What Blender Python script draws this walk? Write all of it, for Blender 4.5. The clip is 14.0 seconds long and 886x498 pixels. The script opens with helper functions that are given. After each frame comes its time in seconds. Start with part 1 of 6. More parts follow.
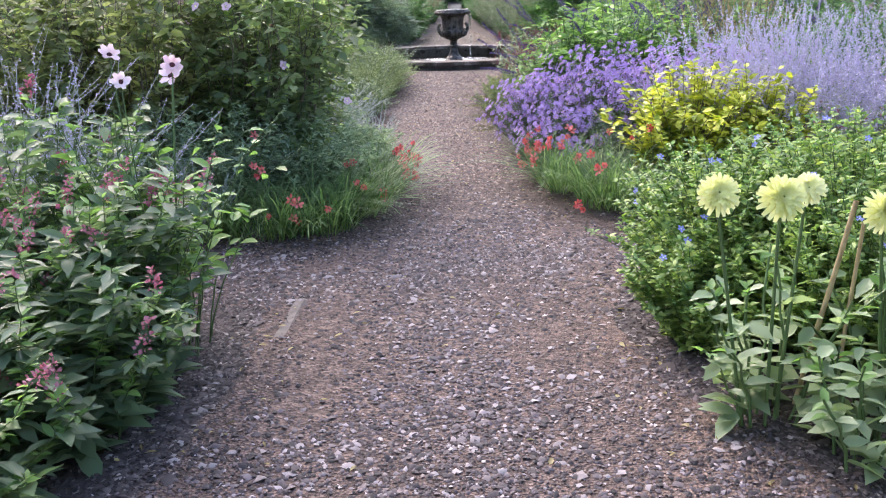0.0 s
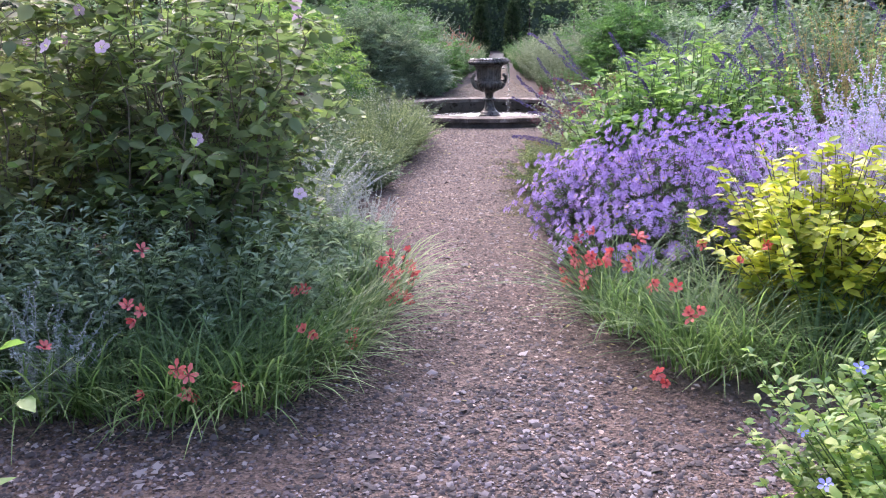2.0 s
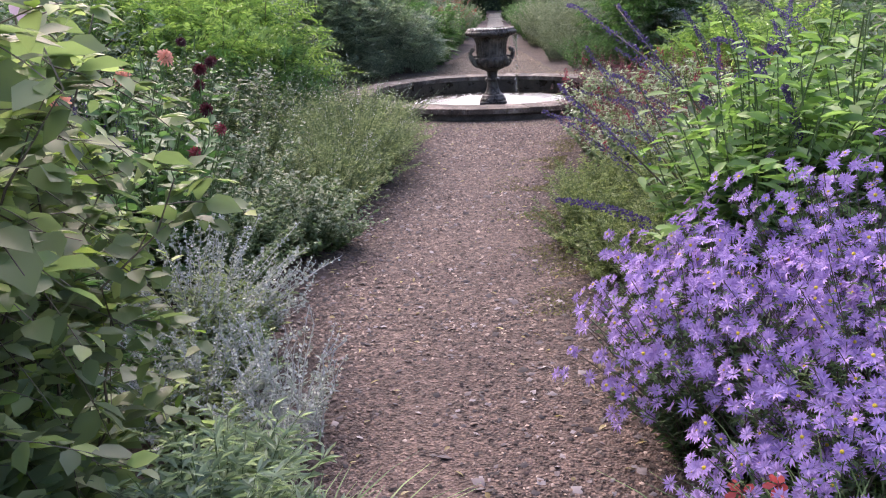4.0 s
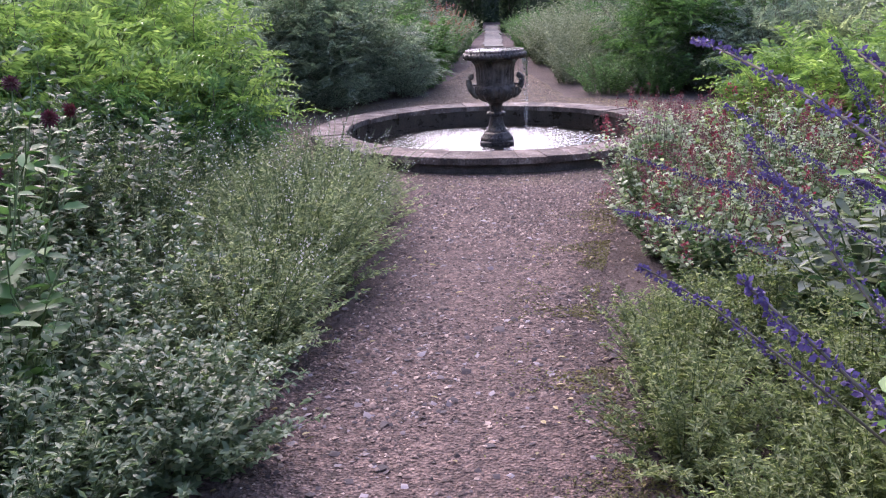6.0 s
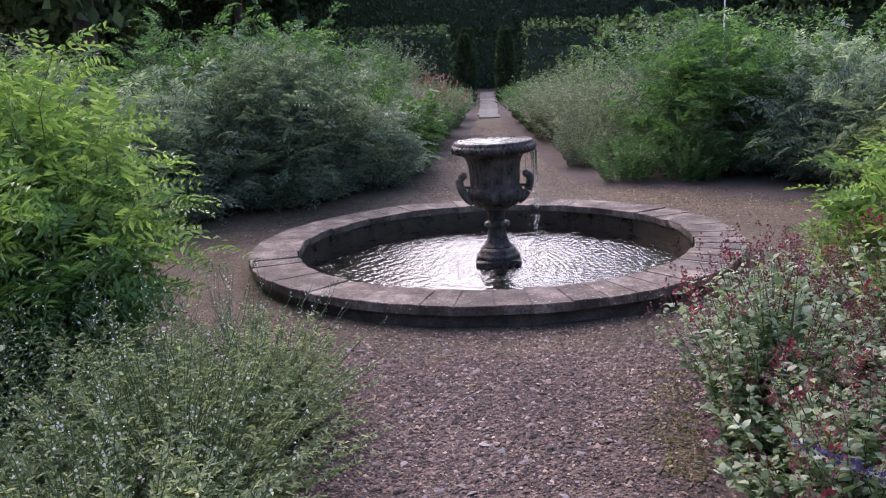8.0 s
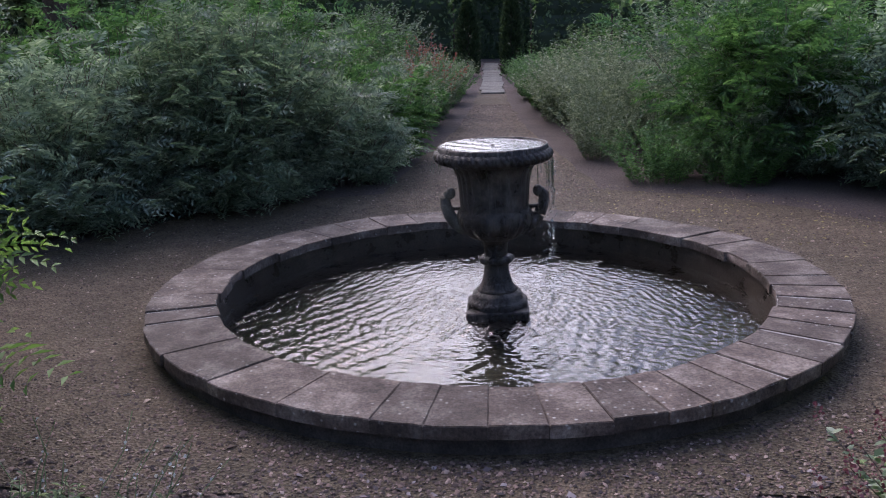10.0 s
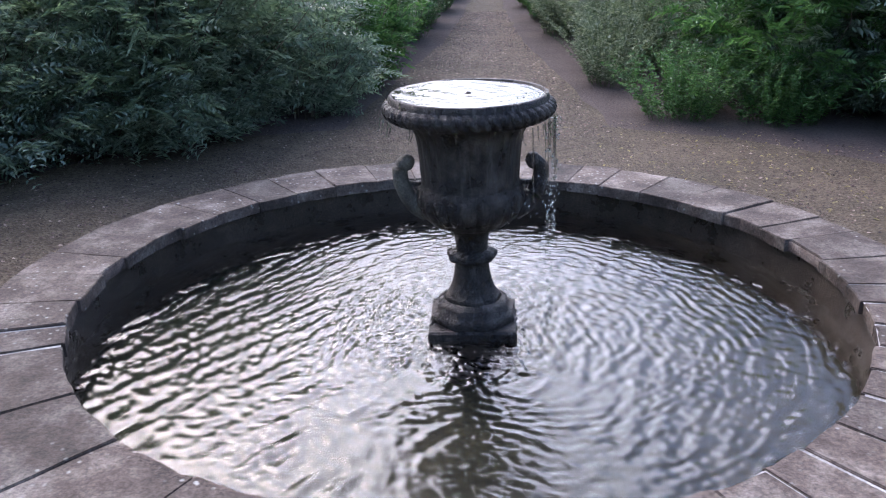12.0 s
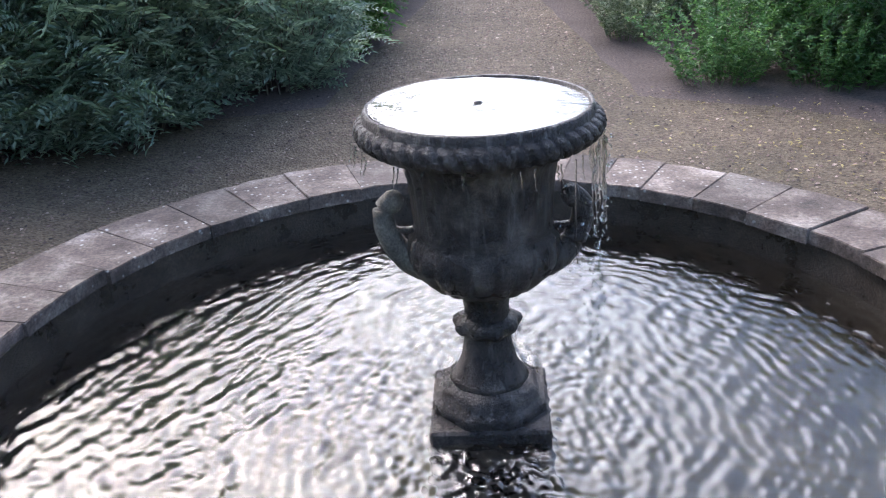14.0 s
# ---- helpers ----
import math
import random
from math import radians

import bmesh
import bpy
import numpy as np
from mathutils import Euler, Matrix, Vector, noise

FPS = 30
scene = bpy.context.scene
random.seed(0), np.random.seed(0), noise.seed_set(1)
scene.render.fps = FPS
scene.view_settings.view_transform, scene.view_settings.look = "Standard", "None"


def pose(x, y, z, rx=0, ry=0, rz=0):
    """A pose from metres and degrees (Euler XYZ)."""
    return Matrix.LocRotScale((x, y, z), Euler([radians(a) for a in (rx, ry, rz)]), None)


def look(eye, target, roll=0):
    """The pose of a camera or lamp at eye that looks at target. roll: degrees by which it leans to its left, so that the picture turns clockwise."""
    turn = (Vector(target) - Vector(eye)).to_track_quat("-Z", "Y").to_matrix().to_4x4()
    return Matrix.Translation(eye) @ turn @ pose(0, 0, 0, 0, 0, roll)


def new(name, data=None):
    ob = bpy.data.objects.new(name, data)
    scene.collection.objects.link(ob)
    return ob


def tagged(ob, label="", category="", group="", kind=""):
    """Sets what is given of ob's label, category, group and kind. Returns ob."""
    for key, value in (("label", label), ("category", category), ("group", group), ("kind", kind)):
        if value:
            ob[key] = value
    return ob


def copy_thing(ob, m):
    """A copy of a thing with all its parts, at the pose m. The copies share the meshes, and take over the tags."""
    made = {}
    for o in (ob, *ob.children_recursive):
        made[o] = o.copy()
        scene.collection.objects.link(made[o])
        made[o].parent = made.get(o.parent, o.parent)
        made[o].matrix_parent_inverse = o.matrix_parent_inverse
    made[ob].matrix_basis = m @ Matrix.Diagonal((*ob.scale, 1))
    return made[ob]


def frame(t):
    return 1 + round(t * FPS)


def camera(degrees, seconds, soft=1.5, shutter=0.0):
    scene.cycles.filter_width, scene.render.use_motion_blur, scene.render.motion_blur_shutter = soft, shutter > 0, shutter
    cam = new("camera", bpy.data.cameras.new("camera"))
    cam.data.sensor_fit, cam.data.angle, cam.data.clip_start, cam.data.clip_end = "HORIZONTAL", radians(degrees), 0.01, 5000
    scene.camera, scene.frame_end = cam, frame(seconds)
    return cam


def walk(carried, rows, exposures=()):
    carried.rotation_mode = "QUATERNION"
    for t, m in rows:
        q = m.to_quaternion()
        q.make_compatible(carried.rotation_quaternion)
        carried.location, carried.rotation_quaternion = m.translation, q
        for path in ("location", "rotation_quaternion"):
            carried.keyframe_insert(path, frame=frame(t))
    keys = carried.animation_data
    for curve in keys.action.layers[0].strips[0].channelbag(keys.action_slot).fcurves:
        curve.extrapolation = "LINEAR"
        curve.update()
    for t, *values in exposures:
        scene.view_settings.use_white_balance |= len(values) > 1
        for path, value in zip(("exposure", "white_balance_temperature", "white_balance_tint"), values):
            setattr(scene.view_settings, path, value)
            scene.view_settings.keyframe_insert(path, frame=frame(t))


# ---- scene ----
# ---------------------------------------------------------------- camera
cam = camera(53.6, 14.0, soft=1.1)
ROWS = [
    (0, 0.131, -16.331, 1.536, 72.50, 1.44, 0.93),
    (0.5, 0.263, -15.821, 1.528, 71.47, 1.55, 1.03),
    (1, 0.311, -15.308, 1.504, 70.48, 0.45, 1.09),
    (1.5, 0.280, -14.763, 1.484, 69.52, 0.31, 1.16),
    (2, 0.258, -14.172, 1.447, 75.55, 0.59, 3.87),
    (4.5, 0.079, -10.685, 1.501, 72.20, 2.22, 3.19),
    (5, 0.058, -10.077, 1.482, 71.83, 2.03, 2.95),
    (5.5, 0.038, -9.539, 1.478, 71.95, 2.05, 2.88),
    (6, -0.000, -8.970, 1.483, 73.53, 1.68, 3.05),
    (6.5, -0.008, -8.369, 1.498, 74.13, 1.39, 2.88),
    (7, 0.000, -7.753, 1.507, 74.41, 1.48, 2.85),
    (7.5, -0.031, -7.145, 1.524, 74.82, 2.54, 2.75),
    (8, -0.017, -6.625, 1.546, 77.47, 2.52, 2.70),
    (10.5, 0.046, -4.287, 1.536, 74.10, 1.49, 3.11),
    (11, 0.084, -3.897, 1.514, 72.32, 1.24, 3.13),
    (11.5, 0.101, -3.548, 1.503, 70.53, 0.49, 3.24),
    (12, 0.099, -3.227, 1.499, 69.30, 0.81, 2.96),
    (12.5, 0.127, -3.021, 1.490, 67.93, 0.79, 2.90),
    (13, 0.166, -2.801, 1.476, 66.54, 1.02, 2.83),
    (13.5, 0.107, -2.483, 1.474, 65.43, 1.92, 2.25),
    (14, 0.045, -2.191, 1.488, 65.44, 2.31, 2.42),
]
EXPOSURES = [(0.0, 2.25, 6550, 18), (1.2, 2.25, 6530, 20), (2.2, 2.34, 6430, 28), (4.3, 1.9, 6850, 26), (5.2, 1.92, 6750, 28), (6.0, 1.95, 6300, 36), (7.5, 2.08, 6350, 33), (8.2, 1.28, 6450, 28), (10.3, 0.92, 6000, 26), (11.0, 0.92, 5880, 24), (11.5, 1.47, 5900, 21), (12.0, 1.58, 5850, 20), (12.5, 1.52, 5760, 18), (13.4, 1.62, 5800, 16), (14.0, 2.1, 6020, 16)]
walk(cam, [(t, pose(x, y, z, rx, ry, rz)) for t, x, y, z, rx, ry, rz in ROWS], EXPOSURES)

# ---------------------------------------------------------------- sky and sun
SUN_ELEVATION, SUN_AZIMUTH = 37.0, -30.0      # azimuth: degrees to the right of +y
world = bpy.data.worlds.new("world")
scene.world = world
world.use_nodes = True
wn = world.node_tree.nodes
sky = wn.new("ShaderNodeTexSky")
sky.sky_type = "NISHITA"
sky.sun_disc = False
sky.sun_elevation = radians(SUN_ELEVATION)
sky.sun_rotation = radians(SUN_AZIMUTH)
sky.air_density, sky.dust_density, sky.ozone_density = 1.0, 2.3, 1.0
wn["Background"].inputs["Strength"].default_value = 0.15
world.node_tree.links.new(sky.outputs["Color"], wn["Background"].inputs["Color"])
sun = new("sun", bpy.data.lights.new("sun", "SUN"))
sun.data.energy, sun.data.angle, sun.data.color = 1.4, radians(74), (1.0, 0.97, 0.93)
a, e = radians(SUN_AZIMUTH), radians(SUN_ELEVATION)
sun.matrix_world = look((math.sin(a) * math.cos(e) * 40, math.cos(a) * math.cos(e) * 40, math.sin(e) * 40), (0, 0, 0))

rng = np.random.default_rng(7)


# ---------------------------------------------------------------- materials
def node_material(name):
    m = bpy.data.materials.new(name)
    m.use_nodes = True
    nt = m.node_tree
    return m, nt, nt.nodes["Principled BSDF"]


def ramp(nt, fac, stops):
    r = nt.nodes.new("ShaderNodeValToRGB")
    els = r.color_ramp.elements
    while len(els) < len(stops):
        els.new(0.5)
    for el, (p, c) in zip(els, stops):
        el.position, el.color = p, (*c, 1)
    nt.links.new(fac, r.inputs["Fac"])
    return r.outputs["Color"]


def noise_tex(nt, scale, detail=3.0, rough=0.55, coord="Object"):
    tc = nt.nodes.new("ShaderNodeTexCoord")
    n = nt.nodes.new("ShaderNodeTexNoise")
    n.inputs["Scale"].default_value, n.inputs["Detail"].default_value = scale, detail
    n.inputs["Roughness"].default_value = rough
    nt.links.new(tc.outputs[coord], n.inputs["Vector"])
    return n.outputs["Fac"]


def voronoi_tex(nt, scale, out="Color", feature="F1", coord="Object"):
    tc = nt.nodes.new("ShaderNodeTexCoord")
    n = nt.nodes.new("ShaderNodeTexVoronoi")
    n.feature = feature
    n.inputs["Scale"].default_value = scale
    nt.links.new(tc.outputs[coord], n.inputs["Vector"])
    return n.outputs[out]


def mix(nt, fac, c1, c2, mode="MIX"):
    m = nt.nodes.new("ShaderNodeMix")
    m.data_type, m.blend_type = "RGBA", mode
    for sock, v in ((m.inputs[0], fac), (m.inputs[6], c1), (m.inputs[7], c2)):
        if isinstance(v, (int, float)):
            sock.default_value = v
        elif isinstance(v, tuple):
            sock.default_value = (*v, 1)
        else:
            nt.links.new(v, sock)
    return m.outputs[2]


def bump(nt, bsdf, height, strength, distance=0.01):
    b = nt.nodes.new("ShaderNodeBump")
    b.inputs["Strength"].default_value, b.inputs["Distance"].default_value = strength, distance
    nt.links.new(height, b.inputs["Height"])
    nt.links.new(b.outputs["Normal"], bsdf.inputs["Normal"])
    return b


def leaf_material(name, dark, mid, light, rough=0.45, through_light=0.45, patch=2.5):
    """Leaves: colour differs leaf by leaf and in patches; part of the light passes through."""
    m, nt, p = node_material(name)
    geo = nt.nodes.new("ShaderNodeNewGeometry")
    c = ramp(nt, geo.outputs["Random Per Island"], [(0.0, dark), (0.55, mid), (1.0, light)])
    n = noise_tex(nt, patch, 2.0)
    shade = ramp(nt, n, [(0.3, (0.74, 0.77, 0.75)), (0.7, (1.20, 1.16, 1.04))])
    c = mix(nt, 1.0, c, shade, "MULTIPLY")
    nt.links.new(c, p.inputs["Base Color"])
    p.inputs["Roughness"].default_value = rough
    p.inputs["Specular IOR Level"].default_value = 0.4
    tr = nt.nodes.new("ShaderNodeBsdfTranslucent")
    warm = mix(nt, 1.0, c, (1.1, 1.2, 0.75), "MULTIPLY")
    nt.links.new(warm, tr.inputs["Color"])
    ms = nt.nodes.new("ShaderNodeMixShader")
    ms.inputs[0].default_value = through_light
    nt.links.new(p.outputs[0], ms.inputs[1])
    nt.links.new(tr.outputs[0], ms.inputs[2])
    nt.links.new(ms.outputs[0], nt.nodes["Material Output"].inputs["Surface"])
    return m


def petal_material(name, c1, c2, through_light=0.3, rough=0.55):
    m, nt, p = node_material(name)
    geo = nt.nodes.new("ShaderNodeNewGeometry")
    info = nt.nodes.new("ShaderNodeObjectInfo")
    add = nt.nodes.new("ShaderNodeMath")
    add.operation = "MULTIPLY_ADD"
    add.inputs[1].default_value = 0.5
    nt.links.new(geo.outputs["Random Per Island"], add.inputs[0])
    half = nt.nodes.new("ShaderNodeMath")
    half.operation = "MULTIPLY"
    half.inputs[1].default_value = 0.5
    nt.links.new(info.outputs["Random"], half.inputs[0])
    nt.links.new(half.outputs[0], add.inputs[2])
    c = ramp(nt, add.outputs[0], [(0.1, c1), (0.9, c2)])
    nt.links.new(c, p.inputs["Base Color"])
    p.inputs["Roughness"].default_value = rough
    tr = nt.nodes.new("ShaderNodeBsdfTranslucent")
    nt.links.new(c, tr.inputs["Color"])
    ms = nt.nodes.new("ShaderNodeMixShader")
    ms.inputs[0].default_value = through_light
    nt.links.new(p.outputs[0], ms.inputs[1])
    nt.links.new(tr.outputs[0], ms.inputs[2])
    nt.links.new(ms.outputs[0], nt.nodes["Material Output"].inputs["Surface"])
    return m


def stone_material(name, c1, c2, c3, scale=6.0, rough=0.8, relief=0.5, per_piece=0.0, wet=False):
    m, nt, p = node_material(name)
    big = noise_tex(nt, scale, 5.0, 0.65)
    fine = noise_tex(nt, scale * 14, 4.0, 0.7)
    c = ramp(nt, big, [(0.3, c1), (0.5, c2), (0.72, c3)])
    if per_piece:
        cell = voronoi_tex(nt, 26.0, 'Distance')
        grown = noise_tex(nt, 3.3, 3.0)
        lichen = ramp(nt, cell, [(0.10, (1, 1, 1)), (0.22, (0, 0, 0))])
        patchy = ramp(nt, grown, [(0.42, (0, 0, 0)), (0.56, (1, 1, 1))])
        c = mix(nt, mix(nt, 1.0, lichen, patchy, 'MULTIPLY'), c, (0.40, 0.38, 0.35))
    spots = ramp(nt, fine, [(0.35, (0.58, 0.58, 0.57)), (0.65, (1.28, 1.28, 1.25))])
    c = mix(nt, 1.0, c, spots, "MULTIPLY")
    if per_piece:
        info = nt.nodes.new("ShaderNodeObjectInfo")
        tone = ramp(nt, info.outputs["Random"], [(0.0, (1 - per_piece,) * 3), (1.0, (1 + per_piece,) * 3)])
        c = mix(nt, 1.0, c, tone, "MULTIPLY")
    nt.links.new(c, p.inputs["Base Color"])
    if wet:
        r = ramp(nt, big, [(0.3, (rough * 0.45,) * 3), (0.7, (rough,) * 3)])
        nt.links.new(r, p.inputs["Roughness"])
    else:
        p.inputs["Roughness"].default_value = rough
    bump(nt, p, fine, relief, 0.006)
    return m


def plain_material(name, c1, c2, rough=0.6, scale=30.0, metal=0.0):
    m, nt, p = node_material(name)
    n = noise_tex(nt, scale, 4.0)
    nt.links.new(ramp(nt, n, [(0.3, c1), (0.7, c2)]), p.inputs["Base Color"])
    p.inputs["Roughness"].default_value, p.inputs["Metallic"].default_value = rough, metal
    bump(nt, p, n, 0.3, 0.003)
    return m


# soil of the beds and of the land around
SOIL, nt, p = node_material("soil")
n1, n2 = noise_tex(nt, 1.3, 5.0, 0.6), noise_tex(nt, 45.0, 4.0, 0.7)
c = ramp(nt, n1, [(0.3, (0.075, 0.056, 0.050)), (0.7, (0.135, 0.102, 0.09))])
c = mix(nt, 1.0, c, ramp(nt, n2, [(0.35, (0.55, 0.55, 0.55)), (0.7, (1.5, 1.45, 1.4))]), "MULTIPLY")
nt.links.new(c, p.inputs["Base Color"])
p.inputs["Roughness"].default_value = 0.95
bump(nt, p, n2, 0.9, 0.02)


def gravel_sheet_material(name, tones, stain):
    m, nt, p = node_material(name)
    cell = voronoi_tex(nt, 85.0)
    sep = nt.nodes.new("ShaderNodeSeparateColor")
    nt.links.new(cell, sep.inputs["Color"])
    c = ramp(nt, sep.outputs[0], [(i / (len(tones) - 1), t) for i, t in enumerate(tones)])
    wide = noise_tex(nt, 0.9, 4.0, 0.6)
    c = mix(nt, 1.0, c, ramp(nt, wide, [(0.3, stain), (0.7, (1.15, 1.12, 1.08))]), "MULTIPLY")
    mid = noise_tex(nt, 7.0, 4.0, 0.7)
    c = mix(nt, 1.0, c, ramp(nt, mid, [(0.35, (0.75, 0.73, 0.72)), (0.65, (1.1, 1.1, 1.1))]), "MULTIPLY")
    nt.links.new(c, p.inputs["Base Color"])
    p.inputs["Roughness"].default_value = 0.85
    bump(nt, p, voronoi_tex(nt, 85.0, "Distance"), 0.9, 0.012)
    return m


GRAVEL = gravel_sheet_material("gravel", [(0.055, 0.041, 0.039), (0.105, 0.079, 0.074), (0.15, 0.113, 0.106), (0.20, 0.16, 0.152)], (0.74, 0.69, 0.68))
TRODDEN = gravel_sheet_material("trodden_earth", [(0.06, 0.042, 0.026), (0.118, 0.084, 0.053), (0.155, 0.115, 0.075), (0.195, 0.152, 0.105)], (0.58, 0.60, 0.50))
PEBBLE, nt, p = node_material("pebble")
geo = nt.nodes.new("ShaderNodeNewGeometry")
c = ramp(nt, geo.outputs["Random Per Island"], [(0.0, (0.022, 0.016, 0.016)), (0.25, (0.075, 0.055, 0.052)), (0.55, (0.16, 0.118, 0.108)), (0.84, (0.225, 0.175, 0.16)), (0.985, (0.40, 0.35, 0.325))])
c = mix(nt, 1.0, c, ramp(nt, noise_tex(nt, 0.9, 4.0), [(0.3, (0.78, 0.74, 0.74)), (0.7, (1.12, 1.1, 1.06))]), "MULTIPLY")
nt.links.new(c, p.inputs["Base Color"])
p.inputs["Roughness"].default_value = 0.75
CHIP, nt, p = node_material("bark_chip")
geo = nt.nodes.new("ShaderNodeNewGeometry")
c = ramp(nt, geo.outputs["Random Per Island"], [(0.0, (0.02, 0.015, 0.017)), (0.45, (0.055, 0.042, 0.045)), (0.7, (0.15, 0.12, 0.122)), (1.0, (0.30, 0.26, 0.26))])
nt.links.new(c, p.inputs["Base Color"])
p.inputs["Roughness"].default_value = 0.8

for m_ in (PEBBLE, GRAVEL):
    nt = m_.node_tree
    p = nt.nodes["Principled BSDF"]
    blot = ramp(nt, noise_tex(nt, 24.0, 3.0, 0.6), [(0.40, (0.60, 0.52, 0.46)), (0.56, (1.22, 1.09, 0.97))])
    nt.links.new(mix(nt, 1.0, p.inputs["Base Color"].links[0].from_socket, blot, "MULTIPLY"), p.inputs["Base Color"])
PEBBLE_COARSE, nt, p = node_material("coarse_pebble")
geo = nt.nodes.new("ShaderNodeNewGeometry")
c = ramp(nt, geo.outputs["Random Per Island"], [(0.0, (0.014, 0.011, 0.014)), (0.25, (0.038, 0.030, 0.034)), (0.6, (0.092, 0.072, 0.079)), (0.86, (0.165, 0.136, 0.143)), (0.97, (0.38, 0.34, 0.345))])
c = mix(nt, 1.0, c, ramp(nt, noise_tex(nt, 1.1, 4.0), [(0.32, (0.62, 0.58, 0.66)), (0.68, (1.25, 1.16, 1.04))]), "MULTIPLY")
nt.links.new(c, p.inputs["Base Color"])
p.inputs["Roughness"].default_value = 0.75
MULCH, nt, p = node_material("dark_mulch")
geo = nt.nodes.new("ShaderNodeNewGeometry")
c = ramp(nt, geo.outputs["Random Per Island"], [(0.0, (0.03, 0.022, 0.022)), (0.6, (0.07, 0.052, 0.05)), (0.93, (0.12, 0.095, 0.09)), (1.0, (0.30, 0.26, 0.24))])
nt.links.new(c, p.inputs["Base Color"])
p.inputs["Roughness"].default_value = 0.85
COPING = stone_material("coping_stone", (0.042, 0.029, 0.023), (0.125, 0.092, 0.074), (0.31, 0.262, 0.225), 5.0, 0.8, 1.0, 0.34)
MORTAR = stone_material("mortar", (0.06, 0.044, 0.037), (0.135, 0.10, 0.084), (0.26, 0.215, 0.19), 9.0, 0.9, 0.5)
PALE_MORTAR = stone_material("pale_mortar", (0.30, 0.275, 0.26), (0.48, 0.45, 0.43), (0.62, 0.60, 0.58), 9.0, 0.9, 0.5)
BASIN_WALL = stone_material("basin_wall", (0.035, 0.03, 0.027), (0.075, 0.06, 0.055), (0.13, 0.11, 0.095), 7.0, 0.8, 0.7)
INNER_WALL = stone_material("wet_inner_wall", (0.024, 0.017, 0.012), (0.052, 0.037, 0.028), (0.095, 0.072, 0.054), 7.0, 0.45, 0.7, wet=True)
BASIN_FLOOR = stone_material("basin_floor", (0.012, 0.012, 0.008), (0.03, 0.028, 0.016), (0.06, 0.052, 0.03), 4.0, 0.9, 0.5)
URN = stone_material("urn_stone", (0.015, 0.0105, 0.009), (0.034, 0.025, 0.021), (0.16, 0.13, 0.108), 9.0, 0.42, 1.4, wet=True)
nt = URN.node_tree
p = nt.nodes["Principled BSDF"]
tc, mp, sn = nt.nodes.new("ShaderNodeTexCoord"), nt.nodes.new("ShaderNodeMapping"), nt.nodes.new("ShaderNodeTexNoise")
mp.inputs["Scale"].default_value = (1, 1, 0.1)
sn.inputs["Scale"].default_value, sn.inputs["Detail"].default_value = 55.0, 4.0
nt.links.new(tc.outputs["Object"], mp.inputs["Vector"])
nt.links.new(mp.outputs["Vector"], sn.inputs["Vector"])
lime = ramp(nt, sn.outputs["Fac"], [(0.55, (0, 0, 0)), (0.70, (0.8, 0.8, 0.8))])
nt.links.new(mix(nt, lime, p.inputs["Base Color"].links[0].from_socket, (0.125, 0.11, 0.097)), p.inputs["Base Color"])
PALE_STONE = stone_material("pale_urn_stone", (0.05, 0.043, 0.034), (0.13, 0.115, 0.092), (0.24, 0.215, 0.175), 11.0, 0.75, 1.0)
SLAB = stone_material("paving_slab", (0.12, 0.11, 0.092), (0.175, 0.163, 0.142), (0.25, 0.235, 0.205), 4.0, 0.8, 0.4, 0.12)
OLD_WOOD = plain_material("weathered_wood", (0.10, 0.08, 0.07), (0.18, 0.145, 0.125), 0.8, 25.0)
CANE = plain_material("cane", (0.30, 0.21, 0.10), (0.45, 0.34, 0.18), 0.6, 20.0)
BARK = plain_material("bark", (0.04, 0.03, 0.024), (0.10, 0.08, 0.065), 0.9, 14.0)
STEM_GREEN = plain_material("green_stem", (0.06, 0.11, 0.03), (0.11, 0.17, 0.06), 0.55, 12.0)
STEM_DARK = plain_material("woody_stem", (0.08, 0.068, 0.05), (0.16, 0.135, 0.095), 0.7, 12.0)
STEM_PALE = plain_material("pale_stem", (0.36, 0.36, 0.36), (0.5, 0.5, 0.5), 0.7, 12.0)
WHITE_POST = plain_material("white_paint", (0.6, 0.6, 0.58), (0.75, 0.75, 0.72), 0.6, 12.0)

WATER, nt, p = node_material("water")
p.inputs["Base Color"].default_value = (0.80, 0.83, 0.80, 1)
p.inputs["Roughness"].default_value = 0.03
p.inputs["IOR"].default_value = 1.40
p.inputs["Transmission Weight"].default_value = 1.0
bump(nt, p, noise_tex(nt, 46.0, 3.0, 0.6), 0.10, 0.02)

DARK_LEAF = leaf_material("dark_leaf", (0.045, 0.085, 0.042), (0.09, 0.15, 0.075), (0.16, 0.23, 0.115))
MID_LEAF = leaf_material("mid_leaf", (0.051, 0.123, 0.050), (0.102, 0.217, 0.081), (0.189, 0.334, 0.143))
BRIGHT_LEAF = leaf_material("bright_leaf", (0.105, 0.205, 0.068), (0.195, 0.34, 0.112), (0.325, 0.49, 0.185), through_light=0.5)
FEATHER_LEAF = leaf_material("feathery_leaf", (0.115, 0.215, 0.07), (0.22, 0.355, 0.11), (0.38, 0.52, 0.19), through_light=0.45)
LIME_LEAF = leaf_material("lime_green_leaf", (0.12, 0.20, 0.055), (0.265, 0.38, 0.105), (0.50, 0.595, 0.205), through_light=0.45)
CATMINT_LEAF = leaf_material("catmint_leaf", (0.12, 0.17, 0.095), (0.25, 0.31, 0.175), (0.48, 0.53, 0.36), 0.55)
EDGING_LEAF = leaf_material("edging_leaf", (0.10, 0.14, 0.06), (0.21, 0.265, 0.12), (0.38, 0.43, 0.24), 0.55)
